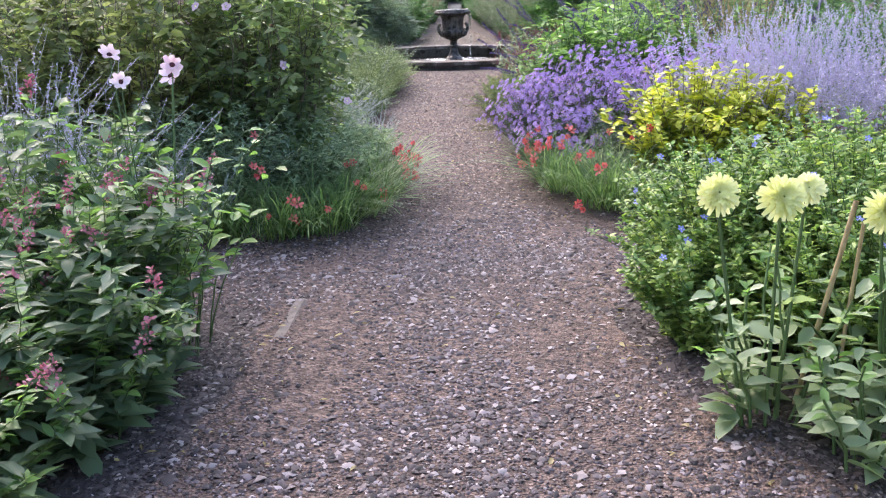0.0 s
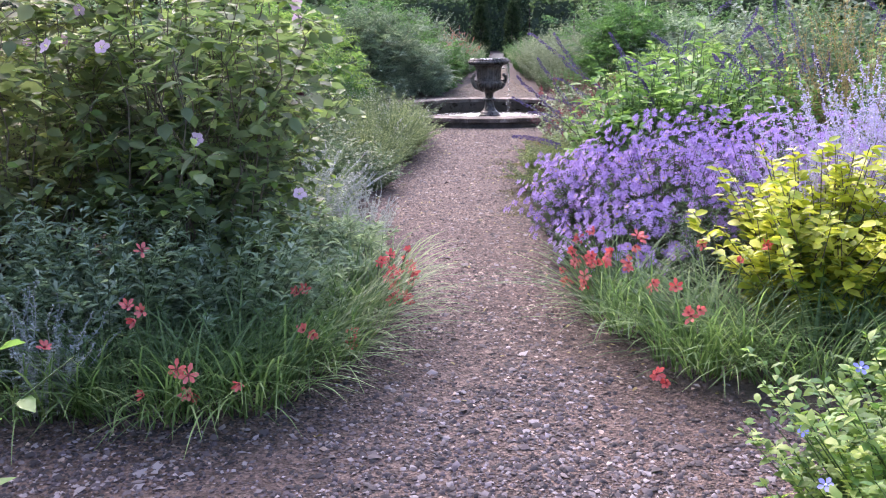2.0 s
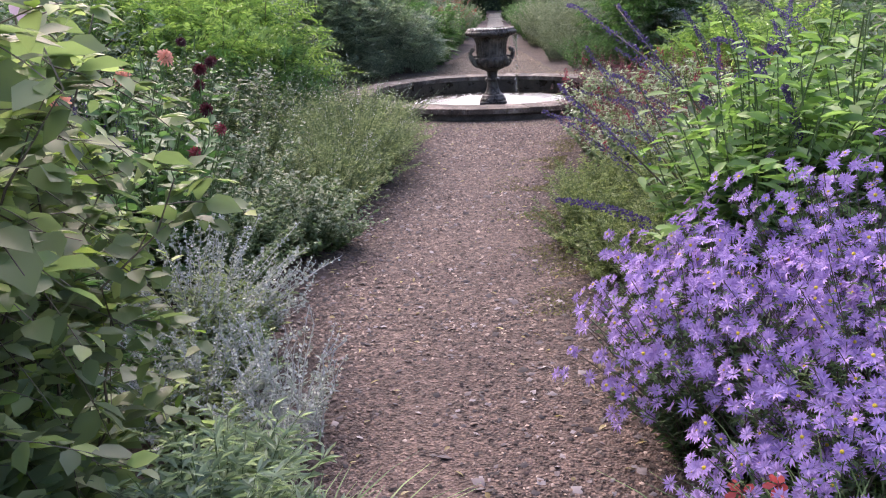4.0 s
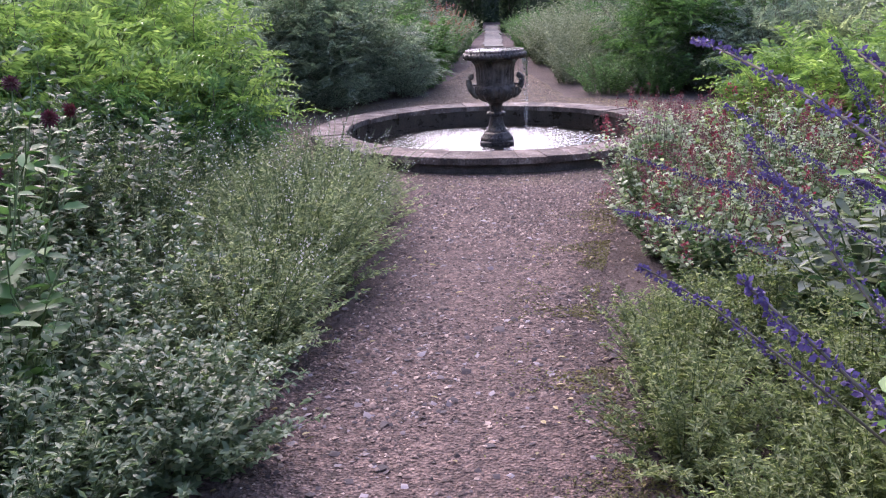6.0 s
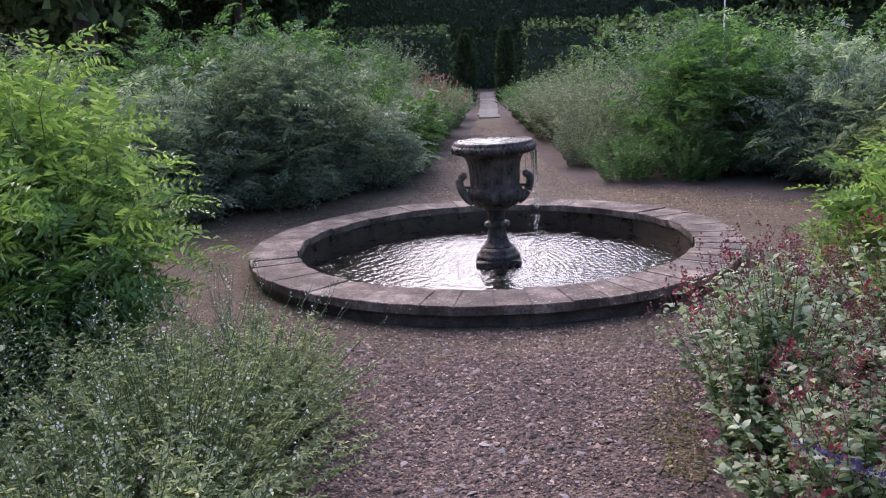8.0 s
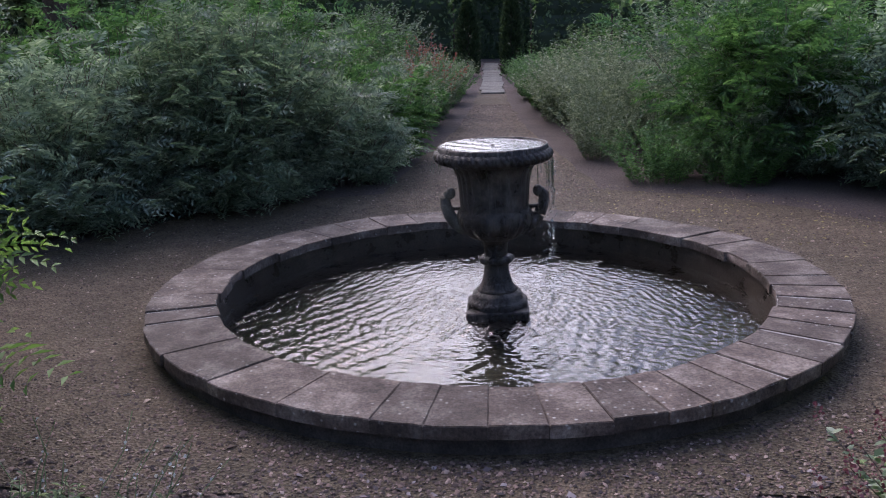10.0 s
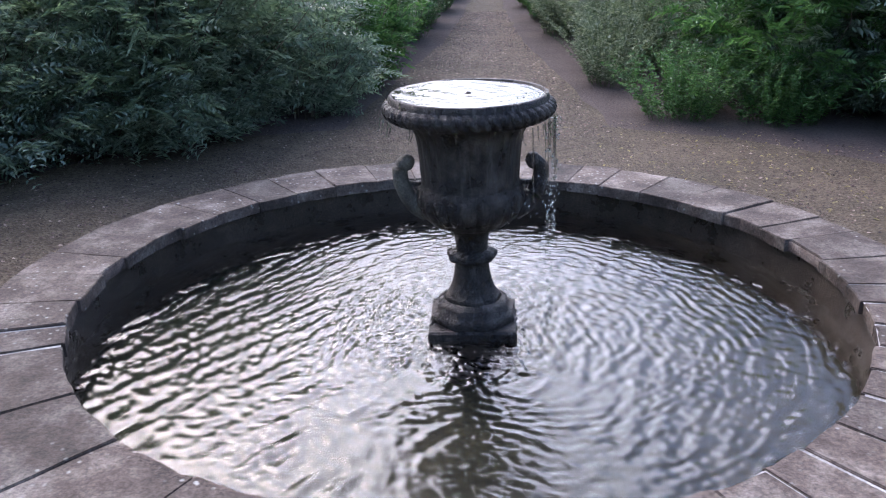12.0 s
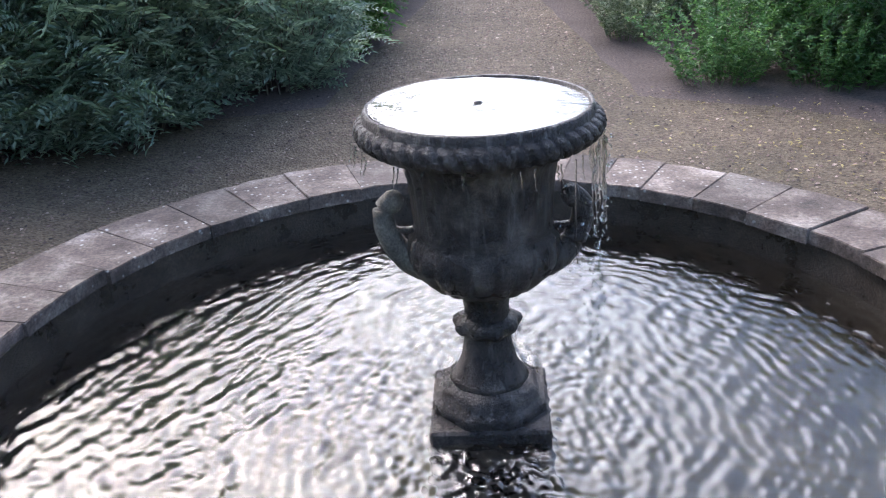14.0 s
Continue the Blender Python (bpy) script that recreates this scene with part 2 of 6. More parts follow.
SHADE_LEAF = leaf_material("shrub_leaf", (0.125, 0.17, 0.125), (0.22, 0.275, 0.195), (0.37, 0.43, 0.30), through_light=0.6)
OLIVE_LEAF = leaf_material("olive_leaf", (0.14, 0.17, 0.09), (0.245, 0.285, 0.15), (0.40, 0.44, 0.25), through_light=0.6)
MALLOW_LEAF = leaf_material("mallow_leaf", (0.11, 0.16, 0.095), (0.205, 0.275, 0.15), (0.35, 0.43, 0.235), through_light=0.58)
DUSK_LEAF = leaf_material("dusky_blue_leaf", (0.145, 0.205, 0.178), (0.265, 0.345, 0.30), (0.44, 0.52, 0.47), 0.55)
TEAL_LEAF = leaf_material("teal_grey_leaf", (0.17, 0.235, 0.185), (0.315, 0.405, 0.32), (0.495, 0.58, 0.485), 0.55, 0.5)
BLUE_LEAF = leaf_material("blue_green_leaf", (0.085, 0.13, 0.10), (0.155, 0.22, 0.175), (0.28, 0.35, 0.29))
GREY_LEAF = leaf_material("grey_green_leaf", (0.125, 0.165, 0.125), (0.235, 0.278, 0.222), (0.43, 0.465, 0.41), 0.6)
SILVER_LEAF = leaf_material("silver_leaf", (0.25, 0.285, 0.31), (0.40, 0.43, 0.48), (0.60, 0.62, 0.68), 0.7, 0.3)
PALE_LEAF = leaf_material("pale_leaf", (0.145, 0.22, 0.118), (0.30, 0.385, 0.235), (0.54, 0.60, 0.465), 0.45)
YELLOW_LEAF = leaf_material("yellow_leaf", (0.24, 0.32, 0.03), (0.52, 0.54, 0.06), (0.72, 0.70, 0.14), through_light=0.35)
GRASS_LEAF = leaf_material("grassy_leaf", (0.075, 0.14, 0.06), (0.15, 0.25, 0.105), (0.28, 0.39, 0.19), through_light=0.5)
FAR_LEAF = leaf_material("far_leaf", (0.045, 0.082, 0.042), (0.09, 0.15, 0.075), (0.16, 0.24, 0.12), patch=0.5)
SALVIA_LEAF = leaf_material("salvia_leaf", (0.085, 0.14, 0.085), (0.15, 0.22, 0.135), (0.27, 0.34, 0.23), 0.4)
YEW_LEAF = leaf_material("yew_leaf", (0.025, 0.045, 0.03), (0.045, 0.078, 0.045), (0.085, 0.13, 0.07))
DRY_LEAF = leaf_material("dry_leaf", (0.132, 0.099, 0.044), (0.286, 0.220, 0.110), (0.440, 0.363, 0.198))
MOSS = leaf_material("moss", (0.09, 0.085, 0.035), (0.14, 0.13, 0.05), (0.20, 0.19, 0.08), 0.8, 0.2)
LILAC = petal_material("lilac_petal", (0.28, 0.16, 0.47), (0.62, 0.425, 0.78))
LILAC_HAZE = petal_material("lavender_floret", (0.40, 0.36, 0.58), (0.66, 0.60, 0.80))
PURPLE = petal_material("violet_floret", (0.05, 0.034, 0.11), (0.13, 0.095, 0.25))
BLUE_PETAL = petal_material("blue_petal", (0.20, 0.22, 0.62), (0.38, 0.38, 0.80))
RED = petal_material("coral_red_petal", (0.62, 0.07, 0.07), (0.82, 0.24, 0.22))
CRIMSON = petal_material("crimson_petal", (0.21, 0.024, 0.04), (0.40, 0.07, 0.09))
PINK = petal_material("pink_petal", (0.74, 0.52, 0.57), (0.90, 0.76, 0.78))
MAGENTA = petal_material("magenta_petal", (0.33, 0.09, 0.14), (0.50, 0.21, 0.26))
CREAM = petal_material("cream_yellow_petal", (0.80, 0.80, 0.30), (0.92, 0.92, 0.55))
PEACH = petal_material("peach_petal", (0.75, 0.30, 0.20), (0.85, 0.48, 0.36))
MAROON = petal_material("maroon_petal", (0.05, 0.008, 0.012), (0.11, 0.015, 0.02))
WHITE_PETAL = petal_material("white_petal", (0.72, 0.72, 0.74), (0.9, 0.9, 0.9))
OFF_WHITE = petal_material("off_white_petal", (0.44, 0.46, 0.42), (0.68, 0.68, 0.63))
DISC_YELLOW = plain_material("yellow_disc", (0.55, 0.36, 0.02), (0.75, 0.58, 0.06), 0.8, 200.0)


# ---------------------------------------------------------------- mesh helpers
def mesh_np(name, verts, faces):
    """A mesh from an array of corners and an array, or a list of arrays, of faces with 3 or 4 corners."""
    groups = faces if isinstance(faces, list) else [faces]
    groups = [np.asarray(f, np.int32) for f in groups if len(f)]
    me = bpy.data.meshes.new(name)
    loops = np.concatenate([f.ravel() for f in groups])
    totals = np.concatenate([np.full(len(f), f.shape[1], np.int32) for f in groups])
    starts = np.concatenate([[0], np.cumsum(totals)[:-1]]).astype(np.int32)
    me.vertices.add(len(verts))
    me.vertices.foreach_set("co", np.asarray(verts, np.float32).ravel())
    me.loops.add(len(loops))
    me.loops.foreach_set("vertex_index", loops)
    me.polygons.add(len(totals))
    me.polygons.foreach_set("loop_start", starts)
    me.update(calc_edges=True)
    return me


def link(name, me, material, parent=None, label="", m=None, smooth=False, kind=""):
    if material and not me.materials:
        me.materials.append(material)
    if smooth:
        me.polygons.foreach_set("use_smooth", [True] * len(me.polygons))
    ob = new(name, me)
    if parent:
        ob.parent = parent
    if m is not None:
        ob.matrix_basis = m
    return tagged(ob, label, kind=kind)


def part(name, bm, material, parent, label="", smooth=False):
    me = bpy.data.meshes.new(name)
    bm.to_mesh(me)
    bm.free()
    return link(name, me, material, parent, label, smooth=smooth)


def thing(name, label, category, at=(0, 0, 0), group="", kind=""):
    ob = new(name)
    ob.location = at
    ob.empty_display_size = 0.1
    return tagged(ob, label, category, group, kind)


def split(name, V, F, n, material, parent):
    """n alike pieces, each an object of its own."""
    V, F = V.reshape(n, -1, 3), F.reshape(n, -1, F.shape[-1])
    for v, f_ in zip(V, F):
        link(name, mesh_np(name, v, f_ - f_.min()), material, parent)


def unit(v):
    return v / np.maximum(np.linalg.norm(v, axis=-1, keepdims=True), 1e-9)


LEAVES = {
    # points: along, across, up; faces
    "oval": ([(0, 0, 0), (.25, -.40, .05), (.25, .40, .05), (.6, -.42, .02), (.6, .42, .02), (1, 0, -.16), (.28, 0, -.03), (.62, 0, -.06)],
             [(0, 1, 6), (0, 6, 2), (1, 3, 7), (1, 7, 6), (6, 7, 4), (6, 4, 2), (3, 5, 7), (7, 5, 4)]),
    "small": ([(0, 0, 0), (.5, -.5, .10), (1, 0, -.06), (.5, .5, .10)], [(0, 1, 2), (0, 2, 3)]),
    "mid": ([(0, 0, 0), (.35, -.45, .08), (.35, .45, .08), (.75, -.3, .03), (.75, .3, .03), (1, 0, -.1)], [(0, 1, 2), (1, 3, 2), (2, 3, 4), (3, 5, 4)]),
    "petal": ([(0, 0, 0), (.55, -.5, .05), (.55, .5, .05), (.92, -.25, .0), (.92, .25, .0), (.5, 0, -.04)],
              [(0, 1, 5), (0, 5, 2), (1, 3, 5), (5, 3, 4), (5, 4, 2)]),
}


def leaves(P, D, U, L, W, kind="small"):
    """Corners and triangles of leaves at P, along D, facing U, of length L and width W."""
    pts, tris = LEAVES[kind]
    pts, tris = np.array(pts, float), np.array(tris)
    n = len(P)
    D = unit(D)
    S = unit(np.cross(D, U))
    U = np.cross(S, D)
    L, W = np.broadcast_to(L, n), np.broadcast_to(W, n)
    V = (P[:, None] + D[:, None] * (pts[None, :, 0] * L[:, None])[..., None]
         + S[:, None] * (pts[None, :, 1] * W[:, None])[..., None] + U[:, None] * (pts[None, :, 2] * L[:, None])[..., None])
    F = tris[None] + (np.arange(n) * len(pts))[:, None, None]
    return V.reshape(-1, 3), F.reshape(-1, 3)


def tubes(C, r0, r1, sides=4):
    """Thin tapering tubes along curves C (n, k, 3)."""
    n, k, _ = C.shape
    T = unit(np.gradient(C, axis=1))
    ref = np.where(np.abs(T[..., 2:3]) > 0.9, np.array([1.0, 0, 0]), np.array([0, 0, 1.0]))
    A = unit(np.cross(T, ref))
    B = np.cross(T, A)
    s = np.linspace(0, 1, k)
    r = (np.broadcast_to(r0, n)[:, None] * (1 - s) + np.broadcast_to(r1, n)[:, None] * s)
    th = np.arange(sides) * 2 * math.pi / sides
    V = C[:, :, None] + r[..., None, None] * (np.cos(th)[:, None] * A[:, :, None] + np.sin(th)[:, None] * B[:, :, None])
    i, j, q = np.meshgrid(np.arange(n), np.arange(k - 1), np.arange(sides), indexing="ij")
    base = i * k * sides
    q2 = (q + 1) % sides
    F = np.stack([base + j * sides + q, base + j * sides + q2, base + (j + 1) * sides + q2, base + (j + 1) * sides + q], -1)
    return V.reshape(-1, 3), F.reshape(-1, 4)


def ribbons(C, W):
    """Flat folded blades along curves C, of width W, narrowing to the tip."""
    n, k, _ = C.shape
    T = unit(np.gradient(C, axis=1))
    S = unit(np.cross(T, np.array([0, 0, 1.0])) + 1e-6)
    s = np.linspace(0, 1, k)
    w = np.broadcast_to(W, n)[:, None] * np.sqrt(np.maximum(1 - s, 0.01)) * (0.6 + 0.4 * np.minimum(1, s * 4))
    V = np.stack([C - S * w[..., None] / 2, C + S * w[..., None] / 2], 2)
    i, j = np.meshgrid(np.arange(n), np.arange(k - 1), indexing="ij")
    b = i * k * 2 + j * 2
    F = np.stack([b, b + 1, b + 3, b + 2], -1)
    return V.reshape(-1, 3), F.reshape(-1, 4)


def joined(pieces):
    """One set of corners and triangles out of several."""
    V, F, off = [], [], 0
    for v, f in pieces:
        V.append(v)
        F.append(f + off)
        off += len(v)
    return np.concatenate(V), np.concatenate(F)


def shoots(n, rx, ry, h, lean=0.35, wobble=0.08, k=7, low=0.55, droop=0.0, foot=0.55, power=2.0, spread=0.12):
    """Curves of n shoots that rise from an oval patch and lean outwards, lower towards its rim."""
    r, th = np.sqrt(rng.random(n)), rng.random(n) * 2 * math.pi
    u = np.stack([r * np.cos(th), r * np.sin(th)], -1)
    base = np.column_stack([u * [rx * foot, ry * foot], np.full(n, -0.01)])
    hh = h * (1 - (1 - low) * r ** power) * rng.uniform(0.82, 1.06, n)
    out = np.column_stack([u * [rx, ry] * (1 - foot) + u * lean * hh[:, None] + np.clip(rng.normal(0, spread, (n, 2)), -1.7 * spread, 1.7 * spread) * h, hh])
    s = np.linspace(0, 1, k)[None, :, None]
    C = base[:, None] + np.concatenate([out[:, None, :2] * s ** 1.5, out[:, None, 2:] * (s - droop * s ** 3)], -1)
    wob = rng.normal(0, wobble * h * 0.3, (n, k, 3)) * s
    wob[..., 2] *= 0.3
    return C + wob


def along(C, s):
    """Points and directions at s (n, m) of 0 to 1 along the curves."""
    n, k, _ = C.shape
    x = np.clip(s, 0, 0.9999) * (k - 1)
    i = x.astype(int)
    f = (x - i)[..., None]
    rows = np.arange(n)[:, None]
    P = C[rows, i] * (1 - f) + C[rows, i + 1] * f
    return P, unit(C[rows, i + 1] - C[rows, i])


def leaves_on(C, per, L, W, s0=0.15, s1=1.0, kind="small", rise=0.35, vary=0.3, taper=0.4, tip_bias=1.0):
    n = len(C)
    s = s0 + (s1 - s0) * rng.random((n, per)) ** (1 / tip_bias)
    P, T = along(C, s)
    P, T, s = P.reshape(-1, 3), T.reshape(-1, 3), s.ravel()
    m = len(P)
    az = rng.random(m) * 2 * math.pi
    side = np.column_stack([np.cos(az), np.sin(az), np.zeros(m)])
    D = unit(side + T * rise + np.column_stack([np.zeros((m, 2)), rng.normal(0.05, 0.3, m)]))
    U = unit(np.array([0, 0, 1.0]) + rng.normal(0, 0.35, (m, 3)))
    k = rng.uniform(1 - vary, 1 + vary, m) * (1 - taper * s)
    return leaves(P, D, U, L * k, W * k, kind)


def fronds_on(C, per, length, leaflet, width, pairs=9, s0=0.3, rise=0.7, s1=1.0):
    """Feathery leaves: pairs of leaflets along arching midribs."""
    n = len(C)
    s = s0 + (s1 - s0) * rng.random((n, per))
    P, T = along(C, s)
    P, T = P.reshape(-1, 3), T.reshape(-1, 3)
    m = len(P)
    az = rng.random(m) * 2 * math.pi
    away = unit(P * [1, 1, 0] + 1e-6)
    D = unit(0.75 * np.column_stack([np.cos(az), np.sin(az), np.zeros(m)]) + 0.5 * away + T * (rise * rng.uniform(0.3, 2.2, m))[:, None])
    side = unit(np.cross(D, np.array([0, 0, 1.0])))
    roll = rng.normal(0, 0.55, m)[:, None]
    S = side * np.cos(roll) + np.cross(D, side) * np.sin(roll)
    top = unit(np.cross(S, D))
    ln = length * rng.uniform(0.6, 1.2, m)
    out = []
    for i in range(1, pairs + 1):
        f = i / pairs
        Q = P + D * (ln * f)[:, None] - np.column_stack([np.zeros((m, 2)), 0.35 * ln * f * f])
        for sg in (-1, 1):
            d = unit(S * sg + D * 0.55 + rng.normal(0, 0.12, (m, 3)) - np.array([0, 0, 0.15]))
            U = unit(top + rng.normal(0, 0.25, (m, 3)))
            size = leaflet * (1 - 0.55 * abs(f - 0.45)) * rng.uniform(0.8, 1.2, m)
            out.append(leaves(Q, d, U, size, size * width))
    return joined(out)


def florets_on(C, per, size, s0=0.45, spread=0.012, aspect=0.8):
    """Small florets crowded round the upper parts of the shoots."""
    n = len(C)
    s = s0 + (1 - s0) * rng.random((n, per))
    P, T = along(C, s)
    P, s = P.reshape(-1, 3), s.ravel()
    m = len(P)
    d = unit(rng.normal(0, 1, (m, 3)) + [0, 0, 0.3])
    off = d * (spread * (1.15 - s))[:, None]
    k = size * rng.uniform(0.6, 1.3, m)
    return leaves(P + off, d, unit(rng.normal(0, 1, (m, 3))), k, k * aspect)


def blades(n, rx, ry, length, width, arch=0.7, k=7):
    r, th = np.sqrt(rng.random(n)), rng.random(n) * 2 * math.pi
    base = np.column_stack([r * np.cos(th) * rx, r * np.sin(th) * ry, np.full(n, -0.01)])
    az = th + rng.normal(0, 0.9, n)
    ln = length * rng.uniform(0.6, 1.15, n)
    tilt = rng.uniform(0.15, 1.0, n) * arch
    s = np.linspace(0, 1, k)[None]
    hor = ln[:, None] * (np.sin(tilt)[:, None] * s + 0.35 * arch * s ** 2)
    ver = ln[:, None] * (np.cos(tilt)[:, None] * s - 0.45 * arch * s ** 2.4)
    C = base[:, None] + np.stack([np.cos(az)[:, None] * hor, np.sin(az)[:, None] * hor, np.maximum(ver, 0.0)], -1)
    return ribbons(C, width * rng.uniform(0.7, 1.3, n))


# flower heads, built once and shared
def rays(n, L, W, cup=0.15, kind="petal", jitter=0.1, z=0.0, twist=0.0):
    th = np.arange(n) * 2 * math.pi / n + twist + rng.normal(0, jitter * 0.3, n)
    D = np.column_stack([np.cos(th), np.sin(th), np.full(n, cup) + rng.normal(0, jitter, n)])
    P = np.column_stack([np.cos(th) * L * 0.08, np.sin(th) * L * 0.08, np.full(n, z)])
    U = np.column_stack([-np.cos(th) * cup, -np.sin(th) * cup, np.ones(n)])
    return leaves(P, D, U, L * rng.uniform(0.85, 1.1, n), W, kind)


def dome(r, h, rings=3, n=8):
    V, F = [(0, 0, h)], []
    for i in range(1, rings + 1):
        a = i / rings * math.pi / 2
        V += [(r * math.sin(a) * math.cos(q * 2 * math.pi / n), r * math.sin(a) * math.sin(q * 2 * math.pi / n), h * math.cos(a)) for q in range(n)]
    T = [(0, 1 + q, 1 + (q + 1) % n) for q in range(n)]
    Q = [(1 + (i - 1) * n + q, 1 + i * n + q, 1 + i * n + (q + 1) % n, 1 + (i - 1) * n + (q + 1) % n) for i in range(1, rings) for q in range(n)]
    return mesh_np("disc", np.array(V), [np.array(T), np.array(Q)])


def flower_mesh(name, pieces, material):
    V, F = joined(pieces)
    me = mesh_np(name, V, F)
    me.materials.append(material)
    return me


ASTERS = [flower_mesh("aster_petals", [rays(22, 0.031, 0.008, 0.1 + 0.12 * i, jitter=0.14)], LILAC) for i in range(3)]
ASTER_DISC = dome(0.0075, 0.006)
ASTER_DISC.materials.append(DISC_YELLOW)
LILIES = [flower_mesh("lily_petals", [rays(6, 0.040, 0.019, 0.5 + 0.45 * i, jitter=0.3)], RED) for i in range(3)]
LILY_EYE = dome(0.006, 0.014)
LILY_EYE.materials.append(CRIMSON)


def dahlia_mesh(name, R, material, layers=7, n=17):
    out = []
    for i in range(layers):
        f = i / (layers - 1)
        out.append(rays(int(n * (1 - 0.4 * f)), R * (1 - 0.62 * f), R * 0.26 * (1 - 0.4 * f), -0.35 + 1.9 * f, z=R * 0.10 * f, twist=i * 0.7))
    return flower_mesh(name, out, material)


DAHLIA_CREAM = dahlia_mesh("dahlia_petals", 0.088, CREAM, 8, 20)
DAHLIA_PEACH = dahlia_mesh("dahlia_petals", 0.055, PEACH, 6, 14)
DAHLIA_MAROON = dahlia_mesh("dahlia_petals", 0.046, MAROON, 6, 14)
DAHLIA_CRIMSON = dahlia_mesh("dahlia_petals", 0.04, CRIMSON, 5, 12)
DAHLIA_PINK = flower_mesh("open_dahlia_petals", [rays(7, 0.055, 0.032, 0.55, jitter=0.25), rays(5, 0.042, 0.028, 0.9, twist=0.4, jitter=0.3)], PINK)
DAHLIA_EYE = dome(0.016, 0.012)
DAHLIA_EYE.materials.append(MAROON)
BLUE_STAR = flower_mesh("blue_petals", [rays(5, 0.022, 0.015, 0.2)], BLUE_PETAL)
BLUE_EYE = dome(0.004, 0.004)
BLUE_EYE.materials.append(WHITE_PETAL)
MALLOW = flower_mesh("mallow_petals", [rays(5, 0.042, 0.035, 0.35)], petal_material("mauve_petal", (0.48, 0.32, 0.44), (0.63, 0.46, 0.56)))
MALLOW_EYE = dome(0.006, 0.016)
MALLOW_EYE.materials.append(CREAM)
CALYX = dome(0.022, 0.03)
CALYX.materials.append(STEM_GREEN)


def flower(meshes, eye, at, facing, size, parent, label="", eye_name="centre", eye_z=0.0):
    me = meshes[rng.integers(len(meshes))] if isinstance(meshes, list) else meshes
    q = Vector(facing).to_track_quat("Z", "Y")
    m = Matrix.Translation(at) @ q.to_matrix().to_4x4() @ Matrix.Rotation(rng.random() * 6.28, 4, "Z") @ Matrix.Scale(size, 4)
    ob = link("flower", me, None, parent, label, m)
    if eye:
        link(eye_name, eye, None, ob, m=Matrix.Translation((0, 0, eye_z)))
    return ob


def facing_out(p, up=0.8, toward=(0, -0.5, 0)):
    d = np.array([p[0], p[1], 0]) * 0.8 + np.array(toward) + [0, 0, up] + rng.normal(0, 0.25, 3)
    return tuple(unit(d))


# ---------------------------------------------------------------- ground, paths
def polar_sheet(radii, n, z=0.0, a0=0.0):
    th = np.arange(n) * 2 * math.pi / n + a0
    V = np.concatenate([np.column_stack([r * np.cos(th), r * np.sin(th), np.full(n, z)]) for r in radii])
    i, q = np.meshgrid(np.arange(len(radii) - 1), np.arange(n), indexing="ij")
    q2 = (q + 1) % n
    F = np.stack([i * n + q, (i + 1) * n + q, (i + 1) * n + q2, i * n + q2], -1).reshape(-1, 4)
    return V, F


V, F = polar_sheet([1.78, 2.5, 4, 7, 12, 20, 40, 100, 300, 1500], 96)
tagged(link("ground", mesh_np("ground", V, F), SOIL), "dark brown garden soil of the beds", "ground", kind="structure")

LEFT = [(-16.5, -1.6), (-14.5, -1.0), (-13.9, -0.88), (-13.0, -0.77), (-12.35, -0.85), (-12.3, -7.0), (-11.35, -7.0), (-11.3, -1.55), (-11.0, -0.78), (-10.7, -0.5), (-10.0, -0.42),
        (-8.5, -0.48), (-7.6, -0.85), (-7.0, -0.88), (-5.7, -0.86), (-5.0, -0.68), (-4.4, -0.6), (-3.5, -0.65), (-2.6, -0.76), (-2.2, -1.1)]
RIGHT = [(-16.5, 1.7), (-14.5, 1.6), (-13.9, 1.25), (-13.4, 0.97), (-13.0, 0.86), (-12.5, 0.80), (-12.15, 0.95), (-12.1, 7.0), (-11.05, 7.0), (-11.0, 1.25), (-10.8, 0.95), (-10.0, 0.78),
         (-9.4, 0.76), (-8.5, 0.6), (-7.9, 0.52), (-7.0, 0.6), (-6.2, 0.42), (-5.0, 0.42), (-4.0, 0.62), (-3.3, 0.76), (-2.6, 0.84), (-2.2, 1.2)]


def edge(table, y):
    return np.interp(y, [a for a, b in table], [b for a, b in table])


ys = np.unique(np.concatenate([np.linspace(-16.5, -2.2, 500), [a for a, b in LEFT], [a for a, b in RIGHT]]))
wl = np.array([noise.noise((0.0, y * 2.3, 1.0)) * 0.07 + noise.noise((2.0, y * 11, 1.0)) * 0.05 for y in ys])
wr = np.array([noise.noise((5.0, y * 2.3, 1.0)) * 0.07 + noise.noise((7.0, y * 11, 1.0)) * 0.05 for y in ys])
xl, xr = edge(LEFT, ys) + wl, edge(RIGHT, ys) + wr
f = np.linspace(0, 1, 7)
V = np.stack([xl[:, None] * (1 - f) + xr[:, None] * f, np.broadcast_to(ys[:, None], (len(ys), 7)), np.full((len(ys), 7), 0.006)], -1).reshape(-1, 3)
i, j = np.meshgrid(np.arange(len(ys) - 1), np.arange(6), indexing="ij")
F = np.stack([i * 7 + j, i * 7 + j + 1, (i + 1) * 7 + j + 1, (i + 1) * 7 + j], -1).reshape(-1, 4)
tagged(link("path", mesh_np("path", V, F), GRAVEL), "pinkish grey gravel path between flower beds", "path", kind="structure")
n = 96
th = np.arange(n) * 2 * math.pi / n
ro = np.where(np.sin(th) > -0.1, 3.45, 2.9 - 0.6 * np.clip((-np.sin(th) - 0.6) / 0.35, 0, 1)) + np.array([noise.noise((math.cos(q) * 3, math.sin(q) * 3, 4.0)) + 0.7 * noise.noise((math.cos(q) * 9, math.sin(q) * 9, 7.0)) for q in th]) * 0.18
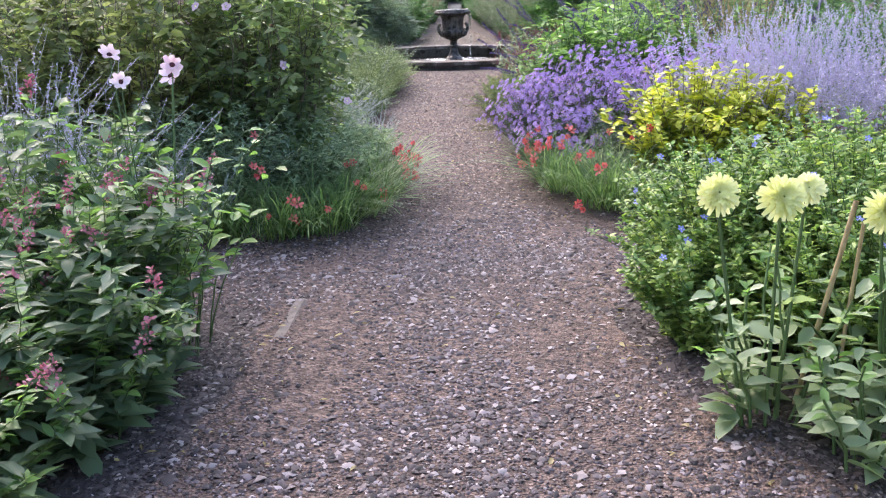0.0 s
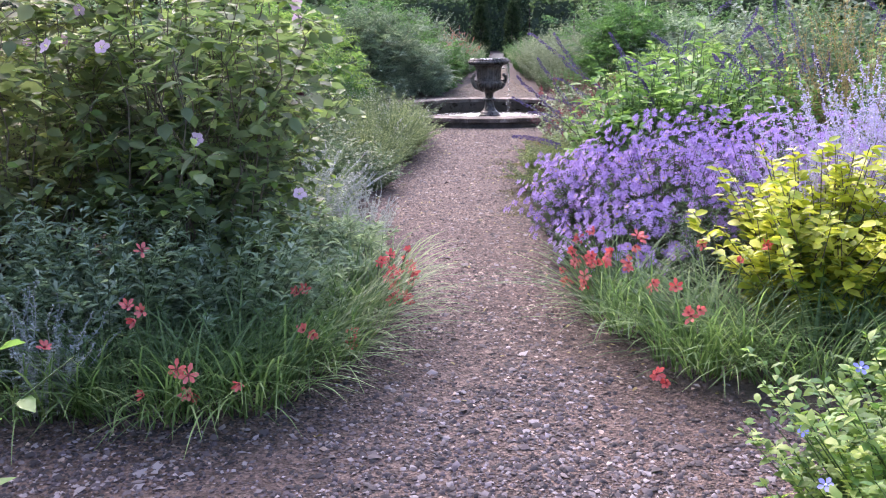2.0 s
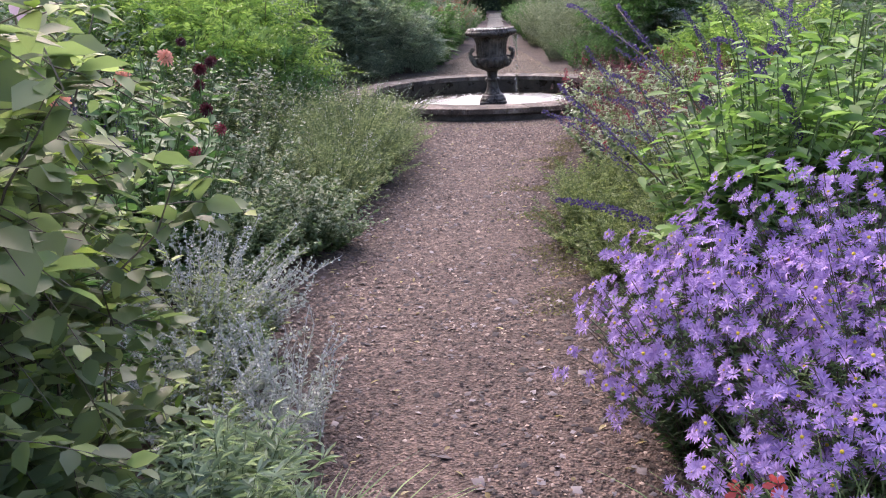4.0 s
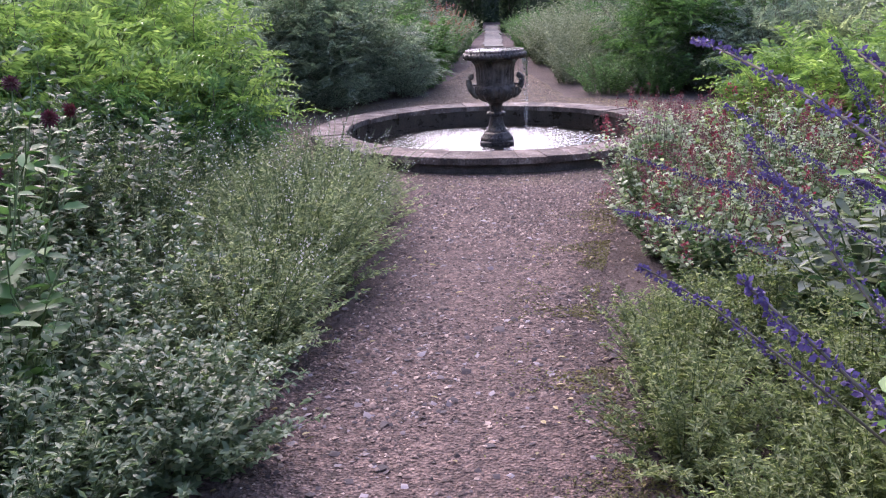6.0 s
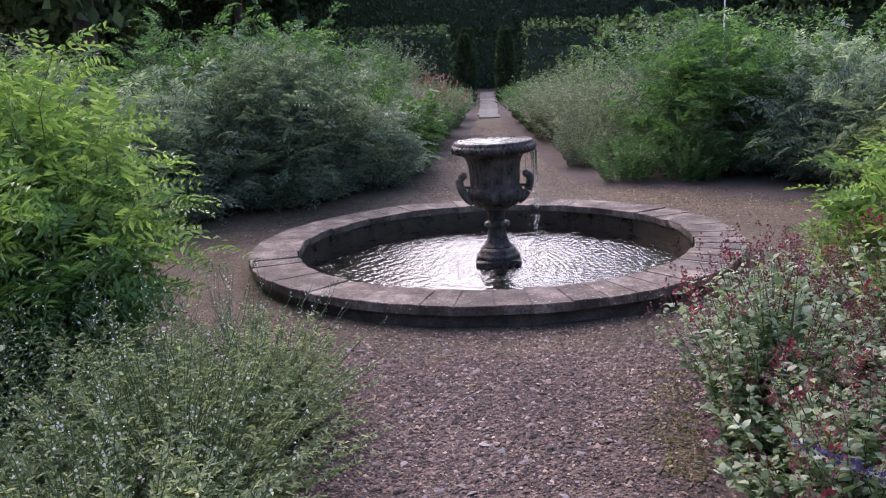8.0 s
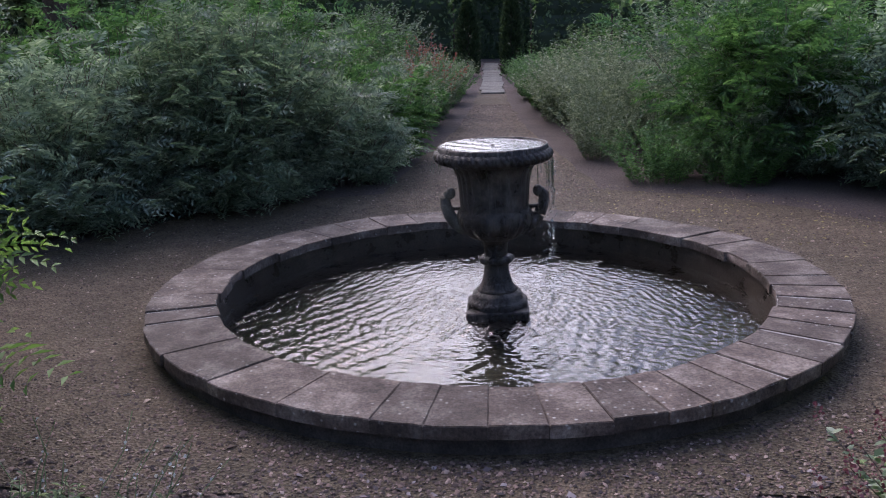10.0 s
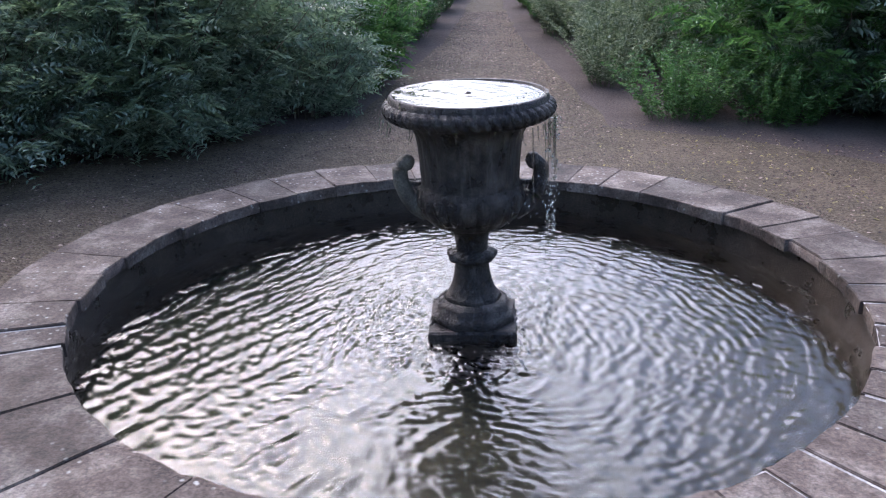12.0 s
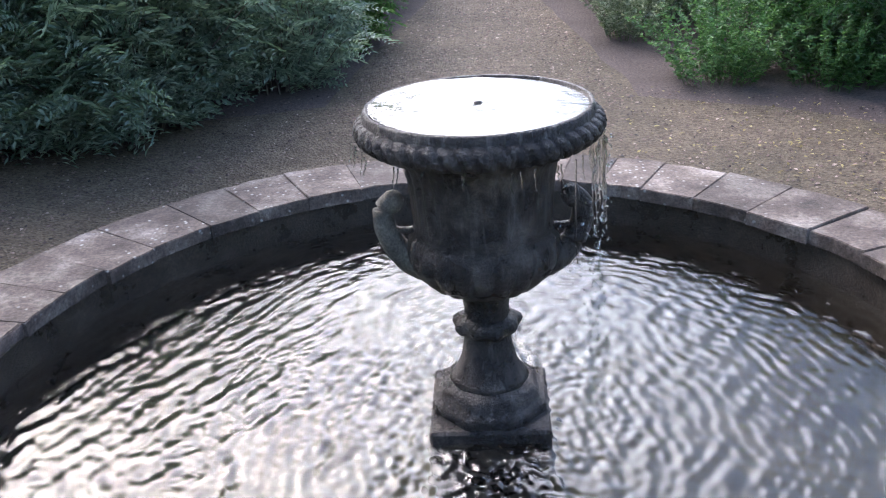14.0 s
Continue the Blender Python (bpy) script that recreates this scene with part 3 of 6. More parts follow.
V = np.concatenate([np.column_stack([1.80 * np.cos(th), 1.80 * np.sin(th), np.full(n, 0.0075)]), np.column_stack([ro * np.cos(th), ro * np.sin(th), np.full(n, 0.0075)])])
q = np.arange(n)
F = np.stack([q, q + n, (q + 1) % n + n, (q + 1) % n], -1)
tagged(link("path_ring", mesh_np("path_ring", V, F), TRODDEN), "gravel circle round the fountain basin", "path", kind="structure")
ys = np.linspace(2.9, 15.3, 60)
half = np.interp(ys, [2.9, 4.7, 6.6, 8.2, 11.0, 15.3], [1.05, 0.88, 0.68, 0.50, 0.36, 0.28])
xl = -half + np.array([noise.noise((9.0, y * 1.7, 1.0)) for y in ys]) * 0.08
xr = half + np.array([noise.noise((15.0, y * 1.7, 1.0)) for y in ys]) * 0.08
V = np.stack([np.column_stack([xl, ys, np.full(60, 0.009)]), np.column_stack([xr, ys, np.full(60, 0.009)])], 1).reshape(-1, 3)
i = np.arange(59)
F = np.stack([2 * i, 2 * i + 1, 2 * i + 3, 2 * i + 2], -1)
tagged(link("path_far", mesh_np("path_far", V, F), TRODDEN), "trodden earth and gravel path beyond the fountain", "path", kind="structure")


def pebbles(P, size, flat=0.5, closed=False):
    """Small angular stones resting at P."""
    n = len(P)
    az = rng.random(n) * 2 * math.pi
    X = np.column_stack([np.cos(az), np.sin(az), rng.normal(0, 0.2, n)])
    Z = unit(np.column_stack([rng.normal(0, 0.25, (n, 2)), np.ones(n)]))
    Y = unit(np.cross(Z, X))
    X = np.cross(Y, Z)
    s = size * rng.lognormal(0, 0.35, n)
    oct_ = np.array([(1, 0, 0), (0, .8, 0), (-1, .1, 0), (0, -.8, 0), (.1, .1, flat), (0, 0, -flat)])
    k = rng.uniform(0.65, 1.25, (n, 6))
    V = P[:, None] + (X[:, None] * oct_[None, :, :1] + Y[:, None] * oct_[None, :, 1:2] + Z[:, None] * oct_[None, :, 2:]) * (s[:, None] * k)[..., None]
    t = np.array([(0, 1, 4), (1, 2, 4), (2, 3, 4), (3, 0, 4)] + ([(1, 0, 5), (2, 1, 5), (3, 2, 5), (0, 3, 5)] if closed else []))
    return V.reshape(-1, 3), (t[None] + (np.arange(n) * 6)[:, None, None]).reshape(-1, 3)


def scatter_path(n, y0, y1, soft=0.22, fade0=0.01, fade1=0.01):
    y = rng.uniform(y0, y1, n)
    l, r = np.maximum(edge(LEFT, y), -3.2), np.minimum(edge(RIGHT, y), 3.2)
    x = rng.uniform(-3.3, 3.3, n)
    d = np.minimum(x - l, r - x)
    ok = d > rng.normal(0, soft, n)
    worn = np.sin(2.1 * x + 1.3 * y + 0.7) * np.sin(1.7 * y - 2.6 * x) + 0.7 * np.sin(5.3 * x - 3.1 * y) * np.sin(4.4 * y + 2.2 * x + 1) + 0.5 * np.sin(11 * x + 7 * y) * np.sin(13 * y - 6 * x)
    ok &= rng.random(n) < np.clip(0.62 + 0.42 * worn, 0.18, 1)
    ok &= rng.random(n) < np.clip((y - y0) / fade0, 0, 1) * np.clip((y1 - y) / fade1, 0, 1)
    return np.column_stack([x, y, np.where(np.hypot(x, y) < 3.1, 0.0095, 0.008)])[ok]


P = scatter_path(230000, -11.8, -1.8, fade0=1.6, fade1=0.4)
tagged(link("gravel", mesh_np("gravel", *pebbles(P, 0.0074, 0.6)), PEBBLE), "loose pinkish brown gravel on the path", "gravel", kind="stuff")
P = scatter_path(135000, -14.9, -9.9, fade1=1.8)
tagged(link("gravel", mesh_np("gravel", *pebbles(P, 0.0082, 0.6)), PEBBLE_COARSE), "coarse grey and purplish gravel at the crossing", "gravel", kind="stuff")
P = scatter_path(21000, -10.8, -1.9, 0.2)
tagged(link("bark_chips", mesh_np("bark_chips", *pebbles(P, 0.0135, 0.3)), CHIP), "scattered dark and pale chips on the gravel path", "bark", kind="stuff")
# earth and moss along the edges of the path
n = 30000
y = rng.uniform(-11, -2.3, n)
x = np.where(rng.random(n) < 0.5, edge(LEFT, y) + rng.normal(0, 0.09, n), edge(RIGHT, y) - rng.normal(0, 0.09, n))
P = np.column_stack([x, y, np.full(n, 0.008)])[np.abs(x) < 1.5]
tagged(link("earth_crumbs", mesh_np("earth_crumbs", *pebbles(P, 0.007, 0.35)), SOIL), "brown earth crumbs along the path edges", "soil", kind="stuff")
n = 16000
y = rng.uniform(-7.6, -2.6, n)
x = edge(RIGHT, y) + 0.05 - np.abs(rng.normal(0, 0.17, n))
ok = np.sin(7 * x + 3 * y) * np.sin(4.1 * y - 5 * x) + 0.4 * np.sin(17 * y) > 0.0
P = np.column_stack([x, y, np.full(n, 0.010)])[ok]
tagged(link("moss", mesh_np("moss", *leaves(P, rng.normal(0, 1, (len(P), 3)) * [1, 1, 0.35], unit(rng.normal(0, 0.35, (len(P), 3)) + [0, 0, 1]), 0.016, 0.008)), MOSS), "thin olive moss along the path edge", "moss", kind="stuff")
P = scatter_path(26000, -14.9, -10.6, 0.2)
tagged(link("bark_chips", mesh_np("bark_chips", *pebbles(P, 0.0135, 0.4)), CHIP), "dark and grey bark chips trodden into the gravel", "bark", kind="stuff")
r = np.sqrt(rng.uniform(1.86 ** 2, 3.75 ** 2, 33000))
th = np.where(np.arange(33000) < 13000, rng.random(33000) * 2 * math.pi, rng.normal(-math.pi / 2, 0.55, 33000))
P = np.column_stack([r * np.cos(th), r * np.sin(th), np.full(len(r), 0.0095)])
tagged(link("gravel", mesh_np("gravel", *pebbles(P, 0.0074, 0.6)), PEBBLE), "trodden gravel round the fountain", "gravel", kind="stuff")
y = rng.uniform(2.9, 12, 12000)
P = np.column_stack([rng.uniform(-1, 1, 12000) * np.interp(y, [2.9, 6.6, 8.2, 12], [1.0, 0.68, 0.5, 0.34]), y, np.full(12000, 0.011)])
tagged(link("gravel", mesh_np("gravel", *pebbles(P, 0.008)), PEBBLE), "fine gravel on the far path", "gravel", kind="stuff")

# mulch along the fronts of the beds: chips, dead leaves
n = 26000
y = rng.uniform(-14.9, -12.2, n)
sd = rng.random(n) < 0.5
x = np.where(sd, edge(LEFT, y) - np.abs(rng.normal(0, 0.3, n)), edge(RIGHT, y) + np.abs(rng.normal(0, 0.3, n)))
ok = np.abs(x) < 2.6
P = np.column_stack([x, y, np.full(n, 0.004)])[ok]
tagged(link("bark_mulch", mesh_np("bark_mulch", *pebbles(P, 0.011, 0.2)), MULCH), "dark bark mulch along the edges of the beds", "mulch", kind="stuff")
n = 520
y = rng.uniform(-14.8, -2.3, n)
sd = rng.random(n)
x = np.where(sd < 0.4, np.maximum(edge(LEFT, y), -2.5) + rng.normal(0.05, 0.16, n), np.where(sd < 0.8, np.minimum(edge(RIGHT, y), 2.5) - rng.normal(0.05, 0.16, n), rng.uniform(-0.7, 0.7, n)))
P = np.column_stack([x, y, np.full(n, 0.016)])
D = np.column_stack([rng.normal(0, 1, (n, 2)), rng.normal(0, 0.08, n)])
tagged(link("dead_leaves", mesh_np("dead_leaves", *leaves(P, D, unit(np.column_stack([rng.normal(0, 0.2, (n, 2)), np.ones(n)])), rng.uniform(0.015, 0.045, n), rng.uniform(0.008, 0.02, n), "oval")), DRY_LEAF),
       "dry fallen leaves and petals lying on the gravel", "leaves", kind="stuff")

n = 420
th = rng.normal(0.85, 0.35, n)
r = rng.uniform(2.3, 3.7, n)
P = np.column_stack([r * np.cos(th), r * np.sin(th), np.full(n, 0.016)])
D = np.column_stack([rng.normal(0, 1, (n, 2)), rng.normal(0, 0.1, n)])
tagged(link("dead_leaves", mesh_np("dead_leaves", *leaves(P, D, unit(np.column_stack([rng.normal(0, 0.2, (n, 2)), np.ones(n)])), rng.uniform(0.015, 0.04, n), rng.uniform(0.008, 0.018, n), "oval")), DRY_LEAF),
       "brown leaf litter below the shrubs behind the fountain", "leaves", kind="stuff")

# paving slabs of the far path
slabs = thing("paving", "pale stone slabs of the far path between yews", "path", (0.0, 14.4, 0), kind="structure")
y = 0.0
for i in range(14):
    d = 0.75 + 0.5 * rng.random()
    bm = bmesh.new()
    bmesh.ops.create_cube(bm, size=1)
    bmesh.ops.scale(bm, vec=(0.50 + 0.05 * rng.random(), d - 0.03, 0.05), verts=bm.verts)
    bmesh.ops.bevel(bm, geom=bm.edges[:], offset=0.012, segments=1, affect="EDGES")
    ob = part("slab", bm, SLAB, slabs)
    ob.location = (rng.normal(0, 0.02), y + d / 2, 0.012 + 0.006 * rng.random())
    y += d

# wooden edging board half buried in the gravel
bm = bmesh.new()
bmesh.ops.create_cube(bm, size=1)
bmesh.ops.scale(bm, vec=(0.055, 0.95, 0.07), verts=bm.verts)
bmesh.ops.bevel(bm, geom=bm.edges[:], offset=0.0045, segments=2, affect="EDGES")
bmesh.ops.subdivide_edges(bm, edges=[ed for ed in bm.edges if abs(ed.verts[0].co.y - ed.verts[1].co.y) > 0.5], cuts=6)
for v in bm.verts:
    v.co.x += 0.008 * noise.noise((v.co.y * 4, 0, 0))
    v.co.z += 0.006 * noise.noise((v.co.y * 5, 3, v.co.x * 20))
me = bpy.data.meshes.new("edging_board")
bm.to_mesh(me)
bm.free()
tagged(link("edging_board", me, OLD_WOOD, m=pose(-0.70, -12.74, -0.030, 0.9, 0, -3)), "weathered wooden edging board half sunk in gravel", "board")

# ---------------------------------------------------------------- fountain
RO, RI, ZC, ZW = 1.85, 1.49, 0.145, -0.042
basin = thing("fountain_basin", "round low stone fountain basin with worn coping", "fountain", (0, 0, 0))


def lathe(profile, n=96, wave=None):
    th = np.arange(n) * 2 * math.pi / n
    V = []
    for r, z in profile:
        rr = r + (wave(th, z) if wave else 0 * th)
        V.append(np.column_stack([rr * np.cos(th), rr * np.sin(th), np.full(n, z)]))
    k = len(profile)
    i, q = np.meshgrid(np.arange(k - 1), np.arange(n), indexing="ij")
    q2 = (q + 1) % n
    return np.concatenate(V), np.stack([i * n + q, i * n + q2, (i + 1) * n + q2, (i + 1) * n + q], -1).reshape(-1, 4)


link("outer_wall", mesh_np("outer_wall", *lathe([(1.80, -0.1), (1.805, 0.0), (1.80, 0.05), (1.80, ZC - 0.056)])), BASIN_WALL, basin, "dark mossy stone wall", smooth=True)
link("inner_wall", mesh_np("inner_wall", *lathe([(1.52, ZC - 0.056), (1.515, 0.0), (1.52, -0.1), (1.5, -0.42)][::-1])[:1], lathe([(1.52, ZC - 0.056), (1.515, 0.0), (1.52, -0.1), (1.5, -0.42)])[1]), INNER_WALL, basin, "dark wet inner wall", smooth=True)
link("bed", mesh_np("bed", *lathe([(1.80, ZC - 0.056), (1.52, ZC - 0.056)])), MORTAR, basin, "mortar bed under the coping")
V, F = polar_sheet([0.02, 0.5, 1.0, 1.52], 64, -0.40)
link("basin_floor", mesh_np("basin_floor", V, F), BASIN_FLOOR, basin, "dark silty basin floor")
back = np.cumsum(rng.uniform(6.5, 10.5, 23))
gaps = np.radians(np.concatenate([[0.0], back / back[-1] * 197.0, [203.5, 218, 231, 243.5, 256, 262.4, 269.6, 276.4, 283.7, 290.6, 296.3, 302.8, 309.2, 316.6, 325, 332, 339, 346, 353, 360]]))
N = len(gaps) - 1
for i in range(N):
    a0, a1 = gaps[i], gaps[i + 1]
    bm = bmesh.new()
    m = max(4, int((a1 - a0) / 0.03))
    lift, tilt = rng.normal(0, 0.0014), rng.normal(0, 0.003)
    ro, ri = RO + rng.normal(0, 0.004), RI + rng.normal(0, 0.007)
    grid = []
    g = rng.uniform(0.0004, 0.002)
    mid_angle = math.degrees((a0 + a1) / 2) % 360
    if 303 < mid_angle < 358 or 190 < mid_angle < 211:
        g = rng.uniform(0.006, 0.013)
    elif 100 < mid_angle < 256:
        g = rng.uniform(0.0001, 0.0008)
    for k in range(m + 1):
        row = []
        for j, r in enumerate(np.linspace(ri, ro, 4)):
            r = r + (0.010 * noise.noise((k * 0.9, i * 3.1, j)) if j in (0, 3) else 0.0)
            aa = a0 + g / r + (a1 - a0 - 2 * g / r) * k / m
            zt = ZC + lift + tilt * (k / m - 0.5) + 0.005 * noise.noise((r * 11, aa * 16, i))
            row.append((bm.verts.new((r * math.cos(aa), r * math.sin(aa), zt)), bm.verts.new((r * math.cos(aa), r * math.sin(aa), ZC - 0.055))))
        grid.append(row)
    for k in range(m):
        for j in range(3):
            bm.faces.new([grid[k][j][0], grid[k][j + 1][0], grid[k + 1][j + 1][0], grid[k + 1][j][0]])
            bm.faces.new([grid[k][j][1], grid[k + 1][j][1], grid[k + 1][j + 1][1], grid[k][j + 1][1]])
        for j in (0, 3):
            bm.faces.new([grid[k][j][0], grid[k + 1][j][0], grid[k + 1][j][1], grid[k][j][1]])
    for k in (0, m):
        for j in range(3):
            bm.faces.new([grid[k][j][0], grid[k][j][1], grid[k][j + 1][1], grid[k][j + 1][0]])
    bmesh.ops.recalc_face_normals(bm, faces=bm.faces)
    top = [ed for ed in bm.edges if len(ed.link_faces) == 2 and abs(ed.link_faces[0].normal.dot(ed.link_faces[1].normal)) < 0.5 and min(ed.verts[0].co.z, ed.verts[1].co.z) > ZC - 0.04]
    bmesh.ops.bevel(bm, geom=top, offset=0.0035, segments=2, affect="EDGES")
    part("coping_stone", bm, COPING, basin)
V, F = lathe([(RO - 0.012, ZC - 0.05), (RO - 0.012, ZC - 0.009), (RI + 0.012, ZC - 0.009), (RI + 0.012, ZC - 0.05)], 120)
link("mortar_joint", mesh_np("mortar_joint", V, F), MORTAR, basin, "brown mortar in the joints")
for d0, d1 in ((302, 360), (195, 206)):
    th = np.radians(np.linspace(d0, d1, 24))
    arc_v = np.concatenate([np.column_stack([r_ * np.cos(th), r_ * np.sin(th), np.full(24, ZC - 0.0066)]) for r_ in (RI + 0.006, RO - 0.006)])
    q = np.arange(23)
    link("mortar_joint", mesh_np("mortar_joint", arc_v, np.stack([q, q + 24, q + 25, q + 1], -1)), PALE_MORTAR, basin, "fresh pale mortar between the coping stones")

# water with ripples running out from the falling drops
nr, na = 220, 680
rr = np.linspace(0.0, 1.513, nr)
th = np.arange(na) * 2 * math.pi / na
R, T = np.meshgrid(rr, th, indexing="ij")
X, Y = R * np.cos(T), R * np.sin(T)
H = np.zeros_like(X)
for cx, cy, wl_, am in ((0.30, -0.03, 0.048, 0.0009), (-0.2, -0.2, 0.058, 0.0007), (0.22, -0.22, 0.044, 0.0006), (-0.05, 0.30, 0.066, 0.0006)):
    d = np.hypot(X - cx, Y - cy) + 0.022 * np.sin(6.1 * X + 3.7 * Y + cx * 40) + 0.016 * np.sin(-5.3 * X + 9.1 * Y + cy * 30) + 0.010 * np.sin(17 * X - 13 * Y)
    H += am * np.sin(d * 2 * math.pi / wl_ + 2.0 * np.sin(3 * np.arctan2(Y - cy, X - cx))) * np.exp(-d * 0.55)
for q in range(14):
    a_ = rng.random() * 6.28
    k_ = 2 * math.pi / rng.uniform(0.045, 0.13)
    H += 0.00042 * np.sin(k_ * (X * math.cos(a_) + Y * math.sin(a_)) + rng.random() * 6)
for q in range(22):
    a_ = rng.normal(math.pi / 2, 0.7)
    k_ = 2 * math.pi / rng.uniform(0.03, 0.065)
    bend = 0.03 * np.sin(4.0 * X * math.sin(a_) - 3.0 * Y * math.cos(a_) + q)
    H += 0.00022 * np.sin(k_ * (X * math.cos(a_) + Y * math.sin(a_) + bend) + rng.random() * 6) * (0.6 + 0.4 * np.sin(3.1 * X + 2.3 * Y + q * 1.7))
splash = np.exp(-((R - 0.28) / 0.26) ** 2)
for q in range(10):
    a_ = rng.random() * 6.28
    k_ = 2 * math.pi / rng.uniform(0.03, 0.06)
    H += 0.0005 * splash * np.sin(k_ * (X * math.cos(a_) + Y * math.sin(a_)) + rng.random() * 6)
V = np.stack([X, Y, ZW + H], -1).reshape(-1, 3)
i, q = np.meshgrid(np.arange(nr - 1), np.arange(na), indexing="ij")
q2 = (q + 1) % na
F = np.stack([i * na + q, (i + 1) * na + q, (i + 1) * na + q2, i * na + q2], -1).reshape(-1, 4)
water = tagged(link("water", mesh_np("water", V, F), WATER, smooth=True), "rippled dark water in the round basin", "water", kind="structure")
water.visible_shadow = False

urn = thing("fountain_urn", "dark wet stone urn with handles on a pedestal", "urn", (0.033, 0, 0))
urn.rotation_euler = (0, radians(-1.0), 0)
bm = bmesh.new()
bmesh.ops.create_cube(bm, size=1)
bmesh.ops.scale(bm, vec=(0.345, 0.345, 0.42), verts=bm.verts)
bmesh.ops.translate(bm, vec=(0, 0, -0.21 - 0.004), verts=bm.verts)
bmesh.ops.bevel(bm, geom=bm.edges[:], offset=0.008, segments=1, affect="EDGES")
part("plinth", bm, URN, urn, "square plinth")
V, F = lathe([(0.0, -0.01), (0.176, -0.03), (0.176, 0.022), (0.168, 0.030), (0.152, 0.040), (0.148, 0.062), (0.136, 0.072), (0.122, 0.083), (0.0, 0.084)], 8)
oct_me = mesh_np("octagon_base", V, F)
link("octagon_base", oct_me, URN, urn, "octagonal base", m=Matrix.Rotation(math.pi / 8, 4, "Z"))
link("foot", mesh_np("foot", *lathe([(0.0, 0.08), (0.116, 0.082), (0.104, 0.096), (0.090, 0.118), (0.080, 0.145), (0.072, 0.18), (0.066, 0.23), (0.064, 0.245)], 40)), URN, urn, "flared foot", smooth=True)
link("collar", mesh_np("collar", *lathe([(0.06, 0.235), (0.085, 0.24), (0.094, 0.256), (0.09, 0.272), (0.072, 0.282), (0.06, 0.285)], 40, lambda t, z: 0.006 * np.sin(9 * t) + 0.004 * np.sin(4 * t + 1))), URN, urn, "worn leafy collar", smooth=True)
link("stem", mesh_np("stem", *lathe([(0.062, 0.27), (0.064, 0.31), (0.068, 0.35), (0.085, 0.375), (0.10, 0.385)], 40)), URN, urn, smooth=True)


def gadroon(t, z):
    return 0.010 * np.abs(np.sin(11 * t)) * np.clip((0.56 - z) / 0.08, 0, 1) * np.clip((z - 0.36) / 0.05, 0, 1) + 0.006 * np.abs(np.sin(14 * t)) * np.clip((z - 0.57) / 0.03, 0, 1)


link("bowl", mesh_np("bowl", *lathe([(0.06, 0.37), (0.10, 0.378), (0.145, 0.40), (0.18, 0.435), (0.20, 0.475), (0.205, 0.515), (0.20, 0.54), (0.186, 0.555), (0.19, 0.565), (0.186, 0.575), (0.184, 0.60), (0.186, 0.65), (0.19, 0.70), (0.198, 0.745), (0.214, 0.775), (0.235, 0.795), (0.25, 0.802)], 176, gadroon)), URN, urn, "gadrooned bowl with vertical flutes", smooth=True)


def rope(t, z):
    return 0.003 - 0.014 * np.exp(-(np.sin(24 * t + z * 45) / 0.38) ** 2)


link("rim", mesh_np("rim", *lathe([(0.235, 0.800), (0.27, 0.802), (0.298, 0.81), (0.315, 0.824), (0.323, 0.842), (0.318, 0.860), (0.306, 0.871), (0.294, 0.874)], 576, rope)), URN, urn, "moulded rim carved with a rope of beads", smooth=True)
link("lip", mesh_np("lip", *lathe([(0.300, 0.870), (0.297, 0.878), (0.294, 0.894), (0.289, 0.8975), (0.283, 0.896), (0.280, 0.84), (0.20, 0.80), (0.0, 0.79)], 120, lambda t, z: 0.002 * np.abs(np.sin(48 * t)) * (z > 0.87))), URN, urn, "thin inner lip", smooth=True)
link("jet", mesh_np("jet", *lathe([(0.012, 0.79), (0.012, 0.893), (0.009, 0.899), (0.0, 0.900)], 12)), URN, urn, "small metal water jet", smooth=True)
s = np.linspace(0, 1, 25)
for sg in (-1, 1):
    hx = np.interp(s, [0, 0.15, 0.35, 0.55, 0.72, 0.85, 1.0], [0.165, 0.205, 0.243, 0.265, 0.268, 0.245, 0.222])
    hz = np.interp(s, [0, 0.15, 0.35, 0.55, 0.72, 0.85, 1.0], [0.440, 0.462, 0.510, 0.565, 0.615, 0.640, 0.622])
    C = np.column_stack([sg * hx, np.full(25, -0.01), hz])[None]
    # handle and knob on the -x side get the paler stone
    link("handle", mesh_np("handle", *tubes(C, 0.040, 0.024, 10)), PALE_STONE if sg < 0 else URN, urn, "scrolled handle with a carved head", smooth=True)
    C = np.array([[[sg * 0.17, -0.01, 0.556], [sg * 0.21, -0.012, 0.553], [sg * 0.26, -0.01, 0.56]]])
    link("handle_bar", mesh_np("handle_bar", *tubes(C, 0.012, 0.010, 8)), URN, urn, smooth=True)
    V, F = lathe([(0.0, -0.032), (0.018, -0.026), (0.028, -0.008), (0.027, 0.01), (0.016, 0.028), (0.0, 0.032)], 14, lambda t, z: 0.003 * np.sin(5 * t))
    link("handle_head", mesh_np("handle_head", V, F), PALE_STONE if sg < 0 else URN, urn, "weathered carved knob", pose(sg * 0.238, -0.012, 0.638), smooth=True)

